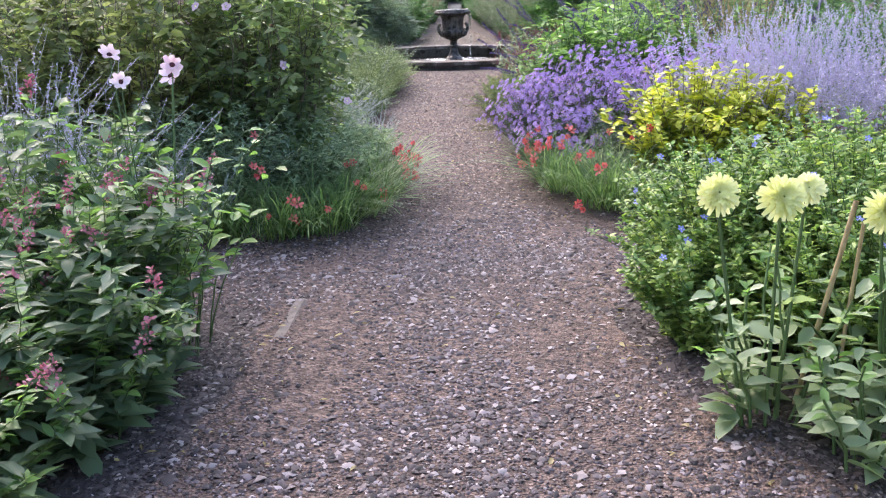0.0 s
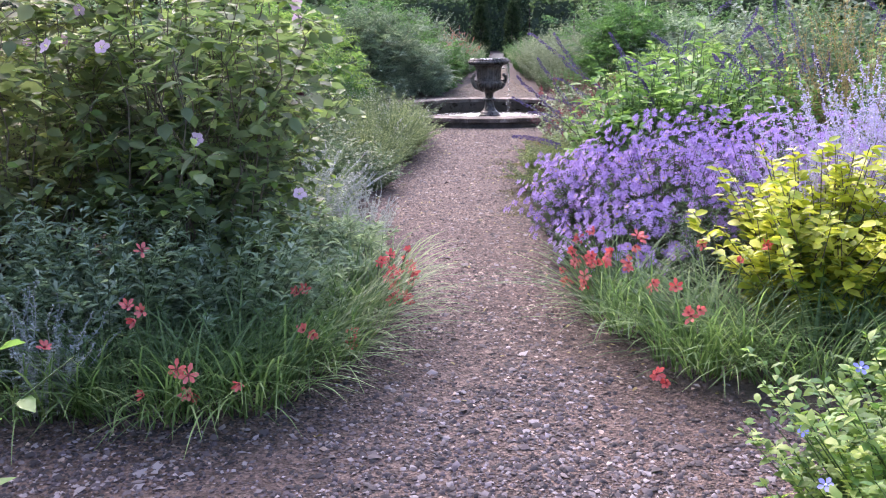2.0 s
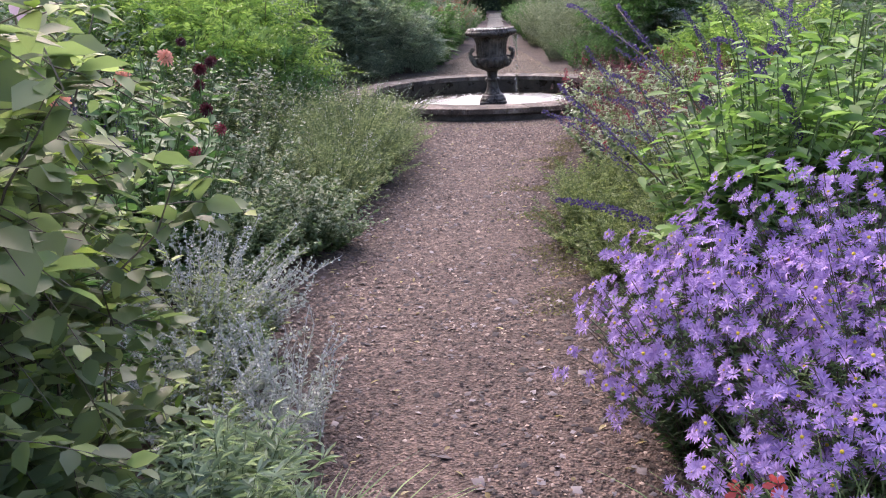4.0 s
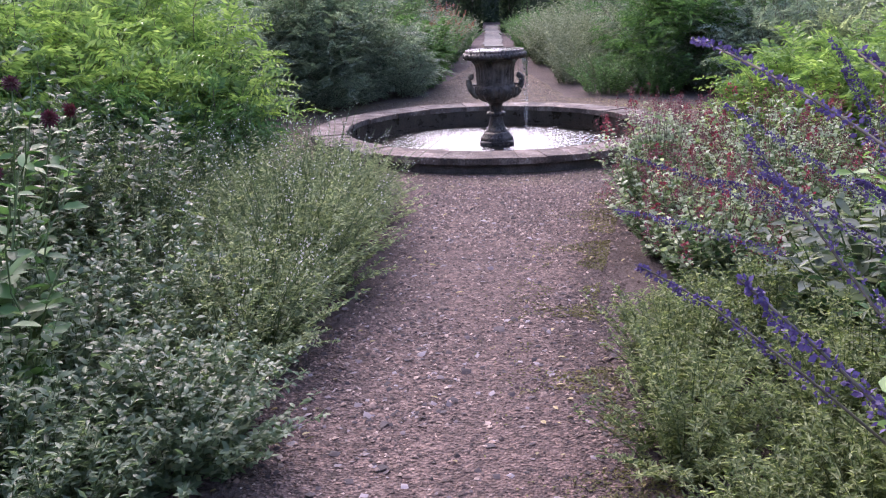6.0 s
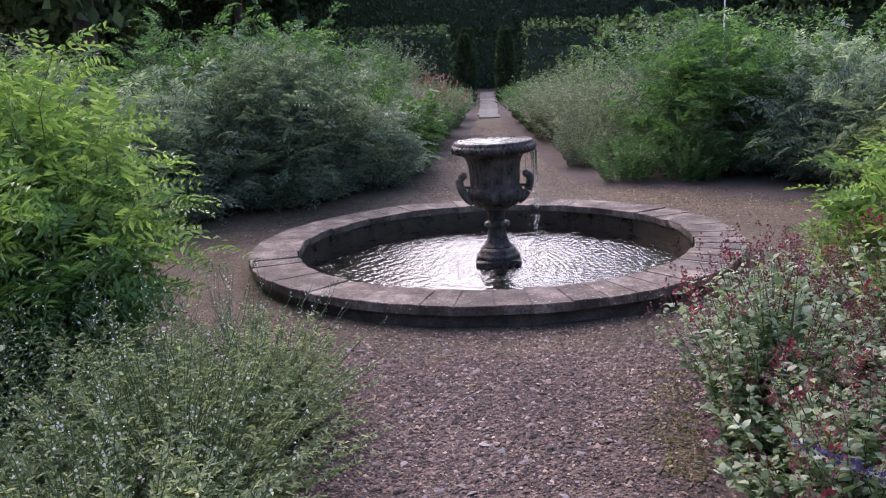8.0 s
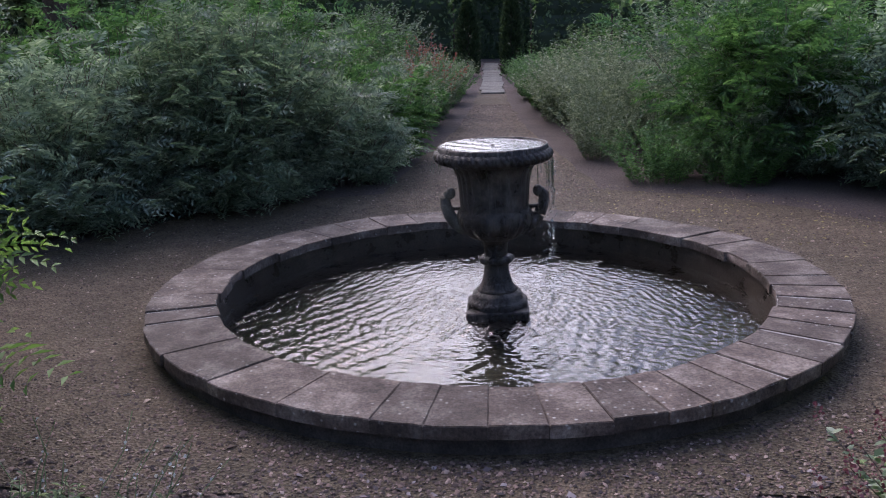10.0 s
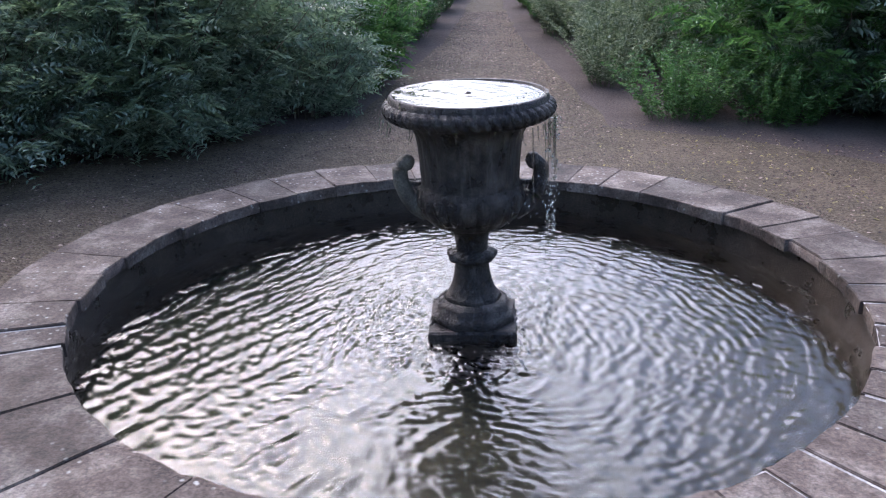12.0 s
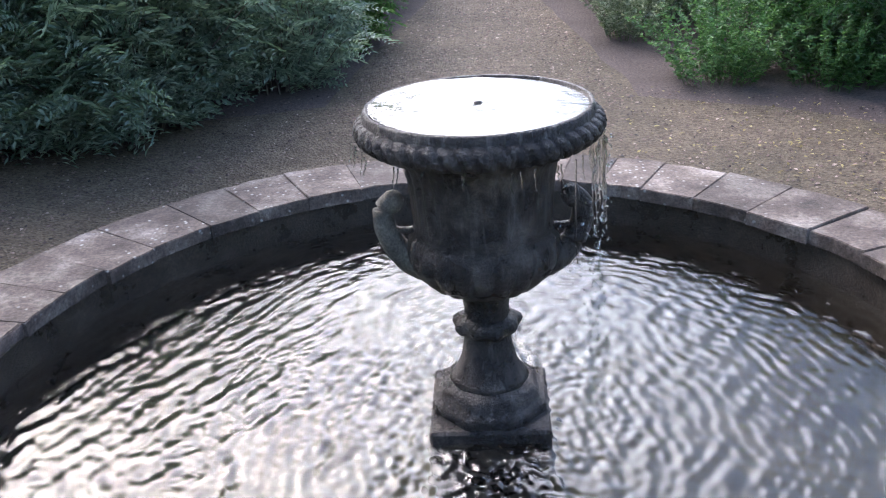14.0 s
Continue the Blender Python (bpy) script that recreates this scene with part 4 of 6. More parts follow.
rr = np.linspace(0, 0.282, 40)
th = np.arange(90) * 2 * math.pi / 90
R, T = np.meshgrid(rr, th, indexing="ij")
H = 0.0007 * np.sin(R * 105 + 2 * np.sin(T) + 1.5 * np.sin(3 * T)) * np.exp(-R * 5) + 0.0011 * (1 - np.cos(T)) / 2 * np.sin(40 * R * np.cos(T) + 21 * R * np.sin(T) + 3 * np.sin(9 * R * np.sin(T)))
V = np.stack([R * np.cos(T), R * np.sin(T), 0.8935 + H], -1).reshape(-1, 3)
i, q = np.meshgrid(np.arange(39), np.arange(90), indexing="ij")
q2 = (q + 1) % 90
F = np.stack([i * 90 + q, (i + 1) * 90 + q, (i + 1) * 90 + q2, i * 90 + q2], -1).reshape(-1, 4)
uw = tagged(link("urn_water", mesh_np("urn_water", V, F), WATER, smooth=True), "bright still water brimming in the urn", "water")
uw.location = (0.0175, 0, 0)
uw.visible_shadow = False

# water dripping from the rim
fall = thing("falling_water", "thin strings of water falling from the urn rim", "water", (0.0175, 0, 0))
for i in range(46):
    a_ = rng.normal(-0.2, 0.28) if i < 22 else rng.uniform(-3.0, 0.1)
    r_ = 0.322 + rng.normal(0, 0.004)
    z0 = 0.815
    z1 = z0 - (rng.uniform(0.02, 0.06) if i >= 22 else rng.uniform(0.05, 0.27))
    k = 9
    s = np.linspace(0, 1, k)
    C = np.column_stack([np.full(k, r_ * math.cos(a_)) + 0.01 * s * s * math.cos(a_) + rng.normal(0, 0.0012, k), np.full(k, r_ * math.sin(a_)) + rng.normal(0, 0.0012, k), z0 + (z1 - z0) * s])[None]
    ob = link("strand", mesh_np("strand", *tubes(C, 0.0026, 0.0010, 6)), WATER, fall, smooth=True)
V, F = [], []
n = 320
a_ = rng.normal(-0.2, 0.3, n)
P = np.column_stack([(0.325 + rng.normal(0, 0.012, n)) * np.cos(a_), (0.325 + rng.normal(0, 0.012, n)) * np.sin(a_), rng.uniform(ZW + 0.02, 0.80, n)])
drop, _ = pebbles(P, 0.0035, 1.6, True)
link("droplets", mesh_np("droplets", drop, _), WATER, fall, "scattered falling drops", kind="stuff")


# ---------------------------------------------------------------- plants
def clump(name, label, category, x, y, group, stems=None, foliage=(), stem_mat=STEM_GREEN, r0=0.004, r1=0.0015):
    """A plant: an empty at its foot, its stems and its sets of leaves (name, corners and faces, material, label)."""
    ob = thing(name, label, category, (x, y, 0), group)
    if stems is not None:
        if len(stems) <= 60:
            split("stem", *tubes(stems, r0, r1, 4), len(stems), stem_mat, ob)
        else:
            link("stalk_mass", mesh_np("stalk_mass", *tubes(stems[:, ::2] if stems.shape[1] % 2 else stems, r0, r1, 3)), stem_mat, ob, kind="stuff")
    for pname, (V, F), mat, plabel in foliage:
        if pname == "leaf":
            split("leaf", V, F, len(V) // 8, mat, ob)
        else:
            link(pname, mesh_np(pname, V, F), mat, ob, plabel, kind="stuff")
    return ob


def tips(C, n, s=0.99):
    k = rng.choice(len(C), min(n, len(C)), replace=False)
    return C[k, -1]


# -- front left bed: tall leafy salvia and pink dahlias
def leafy_salvia(x, y, rx, ry, h, n=46, per=24, spikes=5, group="leafy salvias in the front bed"):
    C = shoots(n, rx, ry, h, lean=0.22, low=0.5)
    ob = clump("leafy_salvia", "broad-leaved green salvia with pinkish red flower spikes", "plant", x, y, group, C,
               [("foliage", leaves_on(C, per, 0.15, 0.07, 0.08, 1.0, "oval", rise=0.2, taper=0.45), SALVIA_LEAF, "broad pointed green leaves"),
                ("young_foliage", leaves_on(C, 26, 0.07, 0.032, 0.5, 1.0, "oval"), BRIGHT_LEAF, "young pale green leaves")])
    k = rng.choice(n, spikes, replace=False)
    top = C[k, -1]
    s = np.linspace(0, 1, 6)[None, :, None]
    S = top[:, None] + s * np.concatenate([rng.normal(0, 0.05, (spikes, 2)), rng.uniform(0.06, 0.14, (spikes, 1))], 1)[:, None]
    for q in range(spikes):
        link("flower_spike", mesh_np("flower_spike", *florets_on(S[q:q + 1], 42, 0.017, 0.05, 0.02)), MAGENTA, ob, "magenta pink flower spike", kind="stuff")
    return ob


for x, y, rx, ry, h in [(-1.36, -12.98, 0.36, 0.38, 0.82), (-1.25, -13.55, 0.36, 0.4, 0.74), (-1.85, -13.3, 0.5, 0.5, 1.0), (-1.5, -14.15, 0.42, 0.4, 0.68), (-2.1, -12.75, 0.5, 0.45, 1.0), (-2.2, -14.0, 0.5, 0.5, 0.95), (-1.6, -12.85, 0.42, 0.4, 1.12), (-1.2, -13.25, 0.3, 0.3, 0.86), (-1.42, -12.82, 0.24, 0.24, 1.0)]:
    leafy_salvia(x, y, rx, ry, h)


def open_dahlia(x, y, blooms, h):
    n = 30
    C = shoots(n, 0.32, 0.32, h * 1.08, lean=0.15, low=0.75)
    ob = clump("pink_dahlia", "tall dahlia with open pale pink flowers", "plant", x, y, "pink dahlias", C,
               [("leaf", leaves_on(C, 9, 0.12, 0.06, 0.3, 0.95, "oval"), BRIGHT_LEAF, "bright green leaves")])
    for bx, by, bz in blooms:
        fl = flower(DAHLIA_PINK, DAHLIA_EYE, (bx - x, by - y, bz), tuple(unit(rng.normal(0, 0.5, 3) + [0.2, -0.7, 0.25])), rng.uniform(0.8, 1.0), ob, "open pale pink flower with a dark eye")
        s = np.linspace(0, 1, 6)[:, None]
        Q = np.array([[0.3 * (bx - x), 0.3 * (by - y), 0.0]]) * (1 - s) + np.array([[bx - x, by - y, bz]]) * s
        link("flower_stalk", mesh_np("flower_stalk", *tubes(Q[None], 0.0035, 0.0025, 5)), STEM_GREEN, ob)
    return ob


open_dahlia(-1.15, -12.85, [(-1.19, -12.9, 1.16), (-0.98, -12.9, 1.22), (-1.24, -12.85, 1.26), (-1.02, -12.8, 1.17)], 1.06)


def hazy_spikes(name, label, x, y, rx, ry, h, n, per, mat, group, leaf=GREY_LEAF, floret=0.009, s0=0.35, lean=0.3, stem=STEM_PALE, leaf_per=22, leaf_len=0.04, low=0.6, spread=0.012):
    C = shoots(n, rx, ry, h, lean=lean, low=low, k=8)
    return clump(name, label, "plant", x, y, group, C,
                 [("foliage", leaves_on(C, leaf_per, leaf_len, leaf_len * 0.3, 0.05, 0.7), leaf, ""),
                  ("flower_haze", florets_on(C, per, floret, s0, spread), mat, "hazy flower spikes")], stem, 0.003, 0.0012)


hazy_spikes("lavender_bush", "grey-leaved bush with hazy lavender flower spikes", -2.25, -12.1, 0.5, 0.4, 1.5, 90, 70, LILAC_HAZE, "lavender bushes")
hazy_spikes("lavender_bush", "grey-leaved bush with hazy lavender flower spikes", -1.75, -12.35, 0.35, 0.3, 1.25, 60, 70, LILAC_HAZE, "lavender bushes")


# -- front right bed: low bush with blue stars, cream dahlias, a cane
def star_bush(x, y, rx, ry, h, n=170, stars=8):
    C = shoots(n, rx, ry, h, lean=0.25, low=0.42, power=3)
    ob = clump("blue_flowered_bush", "low leafy bush with small blue star flowers", "plant", x, y, "blue-flowered bushes", C,
               [("foliage", leaves_on(C, 46, 0.058, 0.030, 0.08, 1.0, "mid", tip_bias=1.3), LIME_LEAF, "small fresh green leaves"),
                ("young_foliage", leaves_on(C, 26, 0.046, 0.026, 0.55, 1.0, "mid"), BRIGHT_LEAF, "young fresh green shoots")])
    for p_ in tips(C, stars):
        flower(BLUE_STAR, BLUE_EYE, tuple(p_ + [0, 0, 0.012]), facing_out(p_, 0.7), 0.75, ob, "small blue star flower")
    return ob


for x, y, rx, ry, h, st in [(1.38, -12.42, 0.46, 0.42, 0.80, 10), (2.0, -12.35, 0.55, 0.45, 0.88, 8), (1.75, -13.0, 0.5, 0.42, 0.72, 8), (2.6, -12.9, 0.55, 0.5, 0.75, 8), (1.16, -12.85, 0.25, 0.28, 0.50, 5)]:
    star_bush(x, y, rx, ry, h, int(330 * rx * ry / 0.21), st)


def cream_dahlia(x, y, blooms, h):
    n = 12
    C = shoots(n, 0.24, 0.24, h, lean=0.2, low=0.7)
    ob = clump("cream_dahlia", "dahlia with large pale yellow pompon flowers", "plant", x, y, "cream dahlias", C,
               [("leaf", leaves_on(C, 11, 0.13, 0.068, 0.12, 1.0, "oval", rise=0.1), PALE_LEAF, "broad toothed leaves"),
                ("leaf", leaves_on(C, 4, 0.08, 0.04, 0.8, 1.0, "oval", rise=0.4), BRIGHT_LEAF, "")], r0=0.007, r1=0.004)
    for bx, by, bz, sz in blooms:
        fl = flower(DAHLIA_CREAM, CALYX, (bx - x, by - y, bz), (0.15 * rng.normal(), -0.85, 0.5), sz, ob, "large pale yellow bloom", "calyx", -0.03)
        s = np.linspace(0, 1, 7)[:, None]
        Q = np.array([[0.4 * (bx - x), 0.4 * (by - y), 0.0]]) * (1 - s) + np.array([[bx - x, by - y + 0.02, bz - 0.03]]) * s
        link("flower_stalk", mesh_np("flower_stalk", *tubes(Q[None], 0.007, 0.005, 6)), STEM_GREEN, ob)
    return ob


cream_dahlia(1.20, -13.52, [(0.92, -13.70, 0.87, 0.80), (1.12, -13.69, 0.85, 0.90), (1.24, -13.58, 0.85, 0.66)], 0.62)
cream_dahlia(1.65, -13.5, [(1.45, -13.67, 0.79, 0.85)], 0.6)
cream_dahlia(1.4, -13.8, [], 0.42)
cane = tagged(link("garden_cane", mesh_np("garden_cane", *tubes(np.array([[[1.33, -13.42, -0.02], [1.36, -13.43, 0.2], [1.41, -13.44, 0.48], [1.455, -13.45, 0.77]]]), 0.010, 0.009, 8)), CANE, smooth=True), "slanting bamboo cane staking the dahlias", "cane")


tagged(link("garden_cane", mesh_np("garden_cane", *tubes(np.array([[[1.45, -13.46, -0.02], [1.46, -13.47, 0.3], [1.475, -13.48, 0.70]]]), 0.008, 0.007, 8)), CANE, smooth=True), "thin upright bamboo cane among the dahlias", "cane")


# -- kaffir lilies: grassy leaves and coral red flowers
def kaffir_lily(x, y, rx, ry, n, blooms, h=0.36, group="kaffir lilies"):
    ob = clump("kaffir_lily", "clump of arching grassy leaves with coral red flowers", "plant", x, y, group, None,
               [("grassy_foliage", blades(n, rx, ry, h * 1.45, 0.009, 0.85), GRASS_LEAF, "arching grassy green leaves")])
    for bx, by, bz in blooms:
        for q in range(rng.integers(1, 4)):
            flower(LILIES, LILY_EYE, (bx + rng.normal(0, 0.016), by + rng.normal(0, 0.016), bz - 0.022 * q), facing_out((bx, by), 0.35, (0, -0.7, 0)), rng.uniform(0.75, 1.05), ob, "coral red star flower")
        s = np.linspace(0, 1, 6)[:, None]
        foot = np.array([[bx * 0.6, by * 0.6, 0.0]])
        Q = foot * (1 - s) ** 1.5 + np.array([[bx, by, bz]]) * (1 - (1 - s) ** 1.5)
        link("flower_stalk", mesh_np("flower_stalk", *tubes(Q[None], 0.003, 0.002, 4)), STEM_GREEN, ob)
    return ob


for x, y, rx, ry, nb, fl in [(-1.62, -11.1, 0.36, 0.18, 260, [(-1.66, -11.2, 0.30), (-1.35, -11.3, 0.34)]), (-1.1, -11.12, 0.30, 0.18, 300, [(-1.16, -10.92, 0.59), (-1.09, -11.19, 0.45), (-1.0, -11.42, 0.2)]),
                             (-0.78, -10.95, 0.24, 0.24, 380, [(-0.83, -11.40, 0.30), (-0.64, -11.40, 0.25), (-0.86, -11.3, 0.16)]), (-0.58, -10.5, 0.22, 0.3, 420, [(-0.52, -10.93, 0.27), (-0.62, -10.6, 0.34), (-0.40, -10.6, 0.14)]),
                             (-0.46, -9.98, 0.16, 0.26, 280, [(-0.29, -9.85, 0.19), (-0.29, -9.95, 0.24), (-0.24, -9.8, 0.30), (-0.33, -9.7, 0.26), (-0.22, -10.0, 0.13), (-0.30, -9.78, 0.14), (-0.36, -9.95, 0.30), (-0.20, -9.9, 0.22), (-0.28, -10.08, 0.18), (-0.26, -9.6, 0.2)]), (-2.2, -11.05, 0.4, 0.2, 240, [(-2.1, -11.2, 0.3)])]:
    kaffir_lily(x, y, rx, ry, nb, [(bx - x, by - y, bz) for bx, by, bz in fl], 0.42)
for x, y, rx, ry, nb, fl in [(1.14, -10.5, 0.22, 0.24, 420, [(1.02, -10.75, 0.33), (1.19, -10.10, 0.43), (0.87, -10.93, 0.12), (1.3, -10.4, 0.42), (1.0, -10.5, 0.34)]), (0.86, -9.95, 0.16, 0.3, 320, [(0.78, -10.0, 0.36), (0.7, -9.8, 0.24), (0.92, -9.9, 0.42), (0.84, -10.2, 0.36), (0.66, -9.5, 0.3), (0.95, -10.3, 0.3), (0.62, -9.75, 0.30), (0.68, -9.65, 0.22), (0.60, -9.6, 0.18), (0.73, -9.85, 0.30), (0.66, -9.9, 0.2), (0.58, -9.68, 0.12), (0.74, -9.55, 0.36)]),
                             (1.55, -10.68, 0.3, 0.16, 340, [(1.43, -10.32, 0.48)]), (2.1, -10.7, 0.3, 0.16, 240, [])]:
    kaffir_lily(x, y, rx, ry, nb, [(bx - x, by - y, bz) for bx, by, bz in fl], 0.44)


# -- dark mallow shrub
def twigs(C, per, length, s0=0.15, out=0.5, up=0.25, k=5):
    """Side branches that leave the stems C in all directions."""
    P, T = along(C, s0 + (1 - s0) * rng.random((len(C), per)))
    P = P.reshape(-1, 3)
    m = len(P)
    away = unit(P * [1, 1, 0] + 1e-6)
    D = unit(unit(rng.normal(0, 1, (m, 3))) + out * away + [0, 0, up])
    ln = length * rng.uniform(0.5, 1.2, m)
    s = np.linspace(0, 1, k)[None, :, None]
    Q = P[:, None] + D[:, None] * s * ln[:, None, None]
    Q[..., 2] -= 0.35 * ln[:, None] * s[..., 0] ** 2
    Q[..., 2] = np.maximum(Q[..., 2], 0.04)
    return Q


def mallow_shrub(x, y, rx, ry, h, n, nf, leaf, outer):
    C = shoots(n, rx, ry, h, lean=0.12, low=0.75, foot=0.5, spread=0.06, wobble=0.10, k=9, power=3.0)
    B = twigs(C, 13, 0.30)
    ob = clump("mallow_shrub", "tall dusky green shrub with a few mauve flowers", "shrub", x, y, "dark mallow shrubs", C,
               [("foliage", leaves_on(B, 9, 0.082, 0.056, 0.15, 1.0, "oval", vary=0.45, taper=0.15), leaf, "broad dusky green leaves"),
                ("outer_foliage", leaves_on(B, 2, 0.07, 0.046, 0.7, 1.0, "oval", vary=0.4), outer, "lighter outer leaves"),
                ("twig_mass", tubes(B, 0.0022, 0.001, 3), STEM_DARK, "thin woody twigs")], STEM_DARK, 0.006, 0.002)
    for p_ in [np.array(q) - [x, y, 0] for q in ((-0.99, -10.67, 1.0), (-1.29, -10.80, 1.37), (-1.43, -10.95, 1.38), (-0.62, -10.5, 0.74)) if y == -10.1] + list(tips(C, nf)):
        flower(MALLOW, MALLOW_EYE, tuple(p_), facing_out(p_, 0.4, (0.2, -0.9, 0)), 0.75, ob, "mauve cup-shaped flower")
    return ob


for x, y, rx, ry, h, n, nf, lf, outer in [(-1.22, -10.1, 0.46, 0.46, 1.95, 46, 4, MALLOW_LEAF, LIME_LEAF), (-2.2, -10.2, 0.62, 0.5, 1.95, 46, 8, OLIVE_LEAF, LIME_LEAF), (-1.2, -9.42, 0.32, 0.32, 1.55, 26, 1, MALLOW_LEAF, LIME_LEAF), (-1.8, -9.3, 0.45, 0.4, 1.5, 28, 3, MALLOW_LEAF, LIME_LEAF), (-2.8, -9.3, 0.6, 0.6, 1.7, 30, 2, OLIVE_LEAF, LIME_LEAF), (-3.3, -10.2, 0.6, 0.5, 1.9, 34, 3, OLIVE_LEAF, LIME_LEAF)]:
    mallow_shrub(x, y, rx, ry, h, n, nf, lf, outer)


# -- grey-green edging below the shrub
def small_mound(name, label, category, x, y, rx, ry, h, leaf, size, aspect, group, dens=1.0, stem=STEM_GREEN, per=70, low=0.4, kind="small", extra=None, lean=0.3):
    n = int(900 * rx * ry * dens) + 12
    C = shoots(n, rx, ry, h, lean=lean, low=low, power=2.6)
    fol = [("foliage", leaves_on(C, per, size, size * aspect, 0.08, 1.0, kind, tip_bias=1.25), leaf, "")]
    if extra:
        ename, em, es, eper, e0, elab = extra
        fol.append((ename, florets_on(C, eper, es, e0, 0.010), em, elab))
    return clump(name, label, category, x, y, group, C, fol, stem, 0.0025, 0.001)


for x, y, rx, ry, h in [(-0.78, -10.2, 0.26, 0.36, 0.42), (-0.66, -9.4, 0.24, 0.4, 0.44), (-1.1, -10.6, 0.34, 0.26, 0.44), (-1.6, -10.75, 0.40, 0.26, 0.46), (-2.2, -10.8, 0.42, 0.26, 0.48), (-2.9, -10.85, 0.4, 0.26, 0.5)]:
    small_mound("blue_grey_sage", "low blue-grey sage with narrow leaves", "plant", x, y, rx, ry, h, TEAL_LEAF, 0.085, 0.22, "blue-grey sages", 1.0, per=42)
for x, y in [(-0.98, -10.55), (-1.42, -10.75), (-1.9, -10.78), (-2.5, -10.8)]:
    small_mound("dusky_sage", "soft dusky green sage below the tall shrub", "plant", x, y, 0.36, 0.2, 0.80, TEAL_LEAF, 0.075, 0.28, "dusky sages", 0.8, per=46, low=0.6)
hazy_spikes("silver_sage", "upright silvery white sage spikes", -0.62, -8.75, 0.18, 0.3, 0.5, 46, 50, SILVER_LEAF, "silver sages", SILVER_LEAF, 0.010, 0.3)
hazy_spikes("silver_sage", "upright silvery white sage spikes", -1.52, -11.15, 0.16, 0.14, 0.56, 30, 70, SILVER_LEAF, "silver sages", SILVER_LEAF, 0.010, 0.3)
small_mound("pale_green_herb", "pale green leafy herb at the path edge", "plant", -0.98, -8.2, 0.24, 0.34, 0.28, PALE_LEAF, 0.05, 0.45, "pale green herbs", 0.9, per=40)

# -- silver perovskia leaning over the path
for x, y, rx, ry, h, n in [(-1.14, -8.08, 0.30, 0.30, 0.66, 110), (-0.98, -8.6, 0.24, 0.24, 0.42, 56)]:
    hazy_spikes("silver_perovskia", "sprawling silvery perovskia leaning over the path", x, y, rx, ry, h, n, 90, SILVER_LEAF, "silver perovskias", CATMINT_LEAF, 0.013, 0.42, 0.75, leaf_per=26, leaf_len=0.062, low=0.32, spread=0.014)
small_mound("green_herb", "loose fresh green herb with narrow leaves", "plant", -1.4, -8.5, 0.3, 0.3, 0.42, MID_LEAF, 0.06, 0.25, "green herbs", 0.9, per=40)


# -- dahlias and roses of the left bed
def mixed_dahlia(x, y, h, blooms, mesh, flabel, label, n=26):
    C = shoots(n, 0.36, 0.36, h, lean=0.15, low=0.75)
    ob = clump("dark_dahlia", label, "plant", x, y, "dahlias of the long bed", C,
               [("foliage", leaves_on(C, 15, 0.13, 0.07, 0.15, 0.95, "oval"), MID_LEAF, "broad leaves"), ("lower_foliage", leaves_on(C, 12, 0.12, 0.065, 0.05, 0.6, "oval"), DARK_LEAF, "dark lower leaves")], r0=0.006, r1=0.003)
    for bx, by, bz in blooms:
        flower(mesh, CALYX, (bx - x, by - y, bz), facing_out((bx - x, by - y), 0.5, (0.4, -0.8, 0)), 1.0, ob, flabel, "calyx", -0.03)
        s = np.linspace(0, 1, 6)[:, None]
        Q = np.array([[0.4 * (bx - x), 0.4 * (by - y), 0.0]]) * (1 - s) + np.array([[bx - x, by - y, bz - 0.03]]) * s
        link("flower_stalk", mesh_np("flower_stalk", *tubes(Q[None], 0.005, 0.003, 5)), STEM_GREEN, ob)
    return ob


mixed_dahlia(-1.85, -6.9, 1.15, [(-1.70, -6.58, 1.15), (-1.95, -6.6, 1.05)], DAHLIA_PEACH, "peach pink bloom", "tall leafy dahlia with peach pink blooms")
mixed_dahlia(-1.75, -6.35, 1.05, [(-1.58, -6.4, 1.06), (-1.66, -6.2, 0.95), (-1.5, -6.6, 0.86)], DAHLIA_MAROON, "dark maroon bloom", "tall dahlia with dark maroon blooms")
mixed_dahlia(-1.6, -7.35, 0.95, [(-1.33, -6.9, 0.80), (-1.45, -7.0, 0.7)], DAHLIA_CRIMSON, "crimson bloom", "leafy dahlia with small crimson blooms")
mixed_dahlia(-2.2, -5.5, 1.25, [(-1.85, -5.4, 1.02), (-2.1, -5.2, 1.15), (-1.95, -5.0, 1.0)], DAHLIA_MAROON, "dark maroon bloom", "tall dahlia with dark maroon blooms")
mixed_dahlia(-1.75, -8.05, 1.2, [(-1.62, -8.0, 1.1)], DAHLIA_PEACH, "peach pink bloom", "tall leafy dahlia with peach pink blooms")
mixed_dahlia(-1.62, -8.45, 1.3, [], DAHLIA_PEACH, "", "tall leafy dahlia not in flower", 18)
mixed_dahlia(-2.5, -6.4, 1.35, [], DAHLIA_PEACH, "", "tall leafy dahlia not in flower")
hazy_spikes("violet_salvia", "upright salvia with deep violet flower spikes", -2.2, -6.9, 0.4, 0.4, 1.1, 40, 90, PURPLE, "violet salvias", MID_LEAF, 0.012, 0.6, 0.15, STEM_DARK)
small_mound("green_herb", "loose fresh green herb with narrow leaves", "plant", -1.3, -7.05, 0.36, 0.42, 0.5, SALVIA_LEAF, 0.045, 0.4, "green herbs", 0.9, per=45)
small_mound("pale_green_herb", "pale green leafy herb at the path edge", "plant", -1.05, -6.4, 0.38, 0.45, 0.44, SALVIA_LEAF, 0.046, 0.5, "pale green herbs", 0.9, per=52, kind="mid")
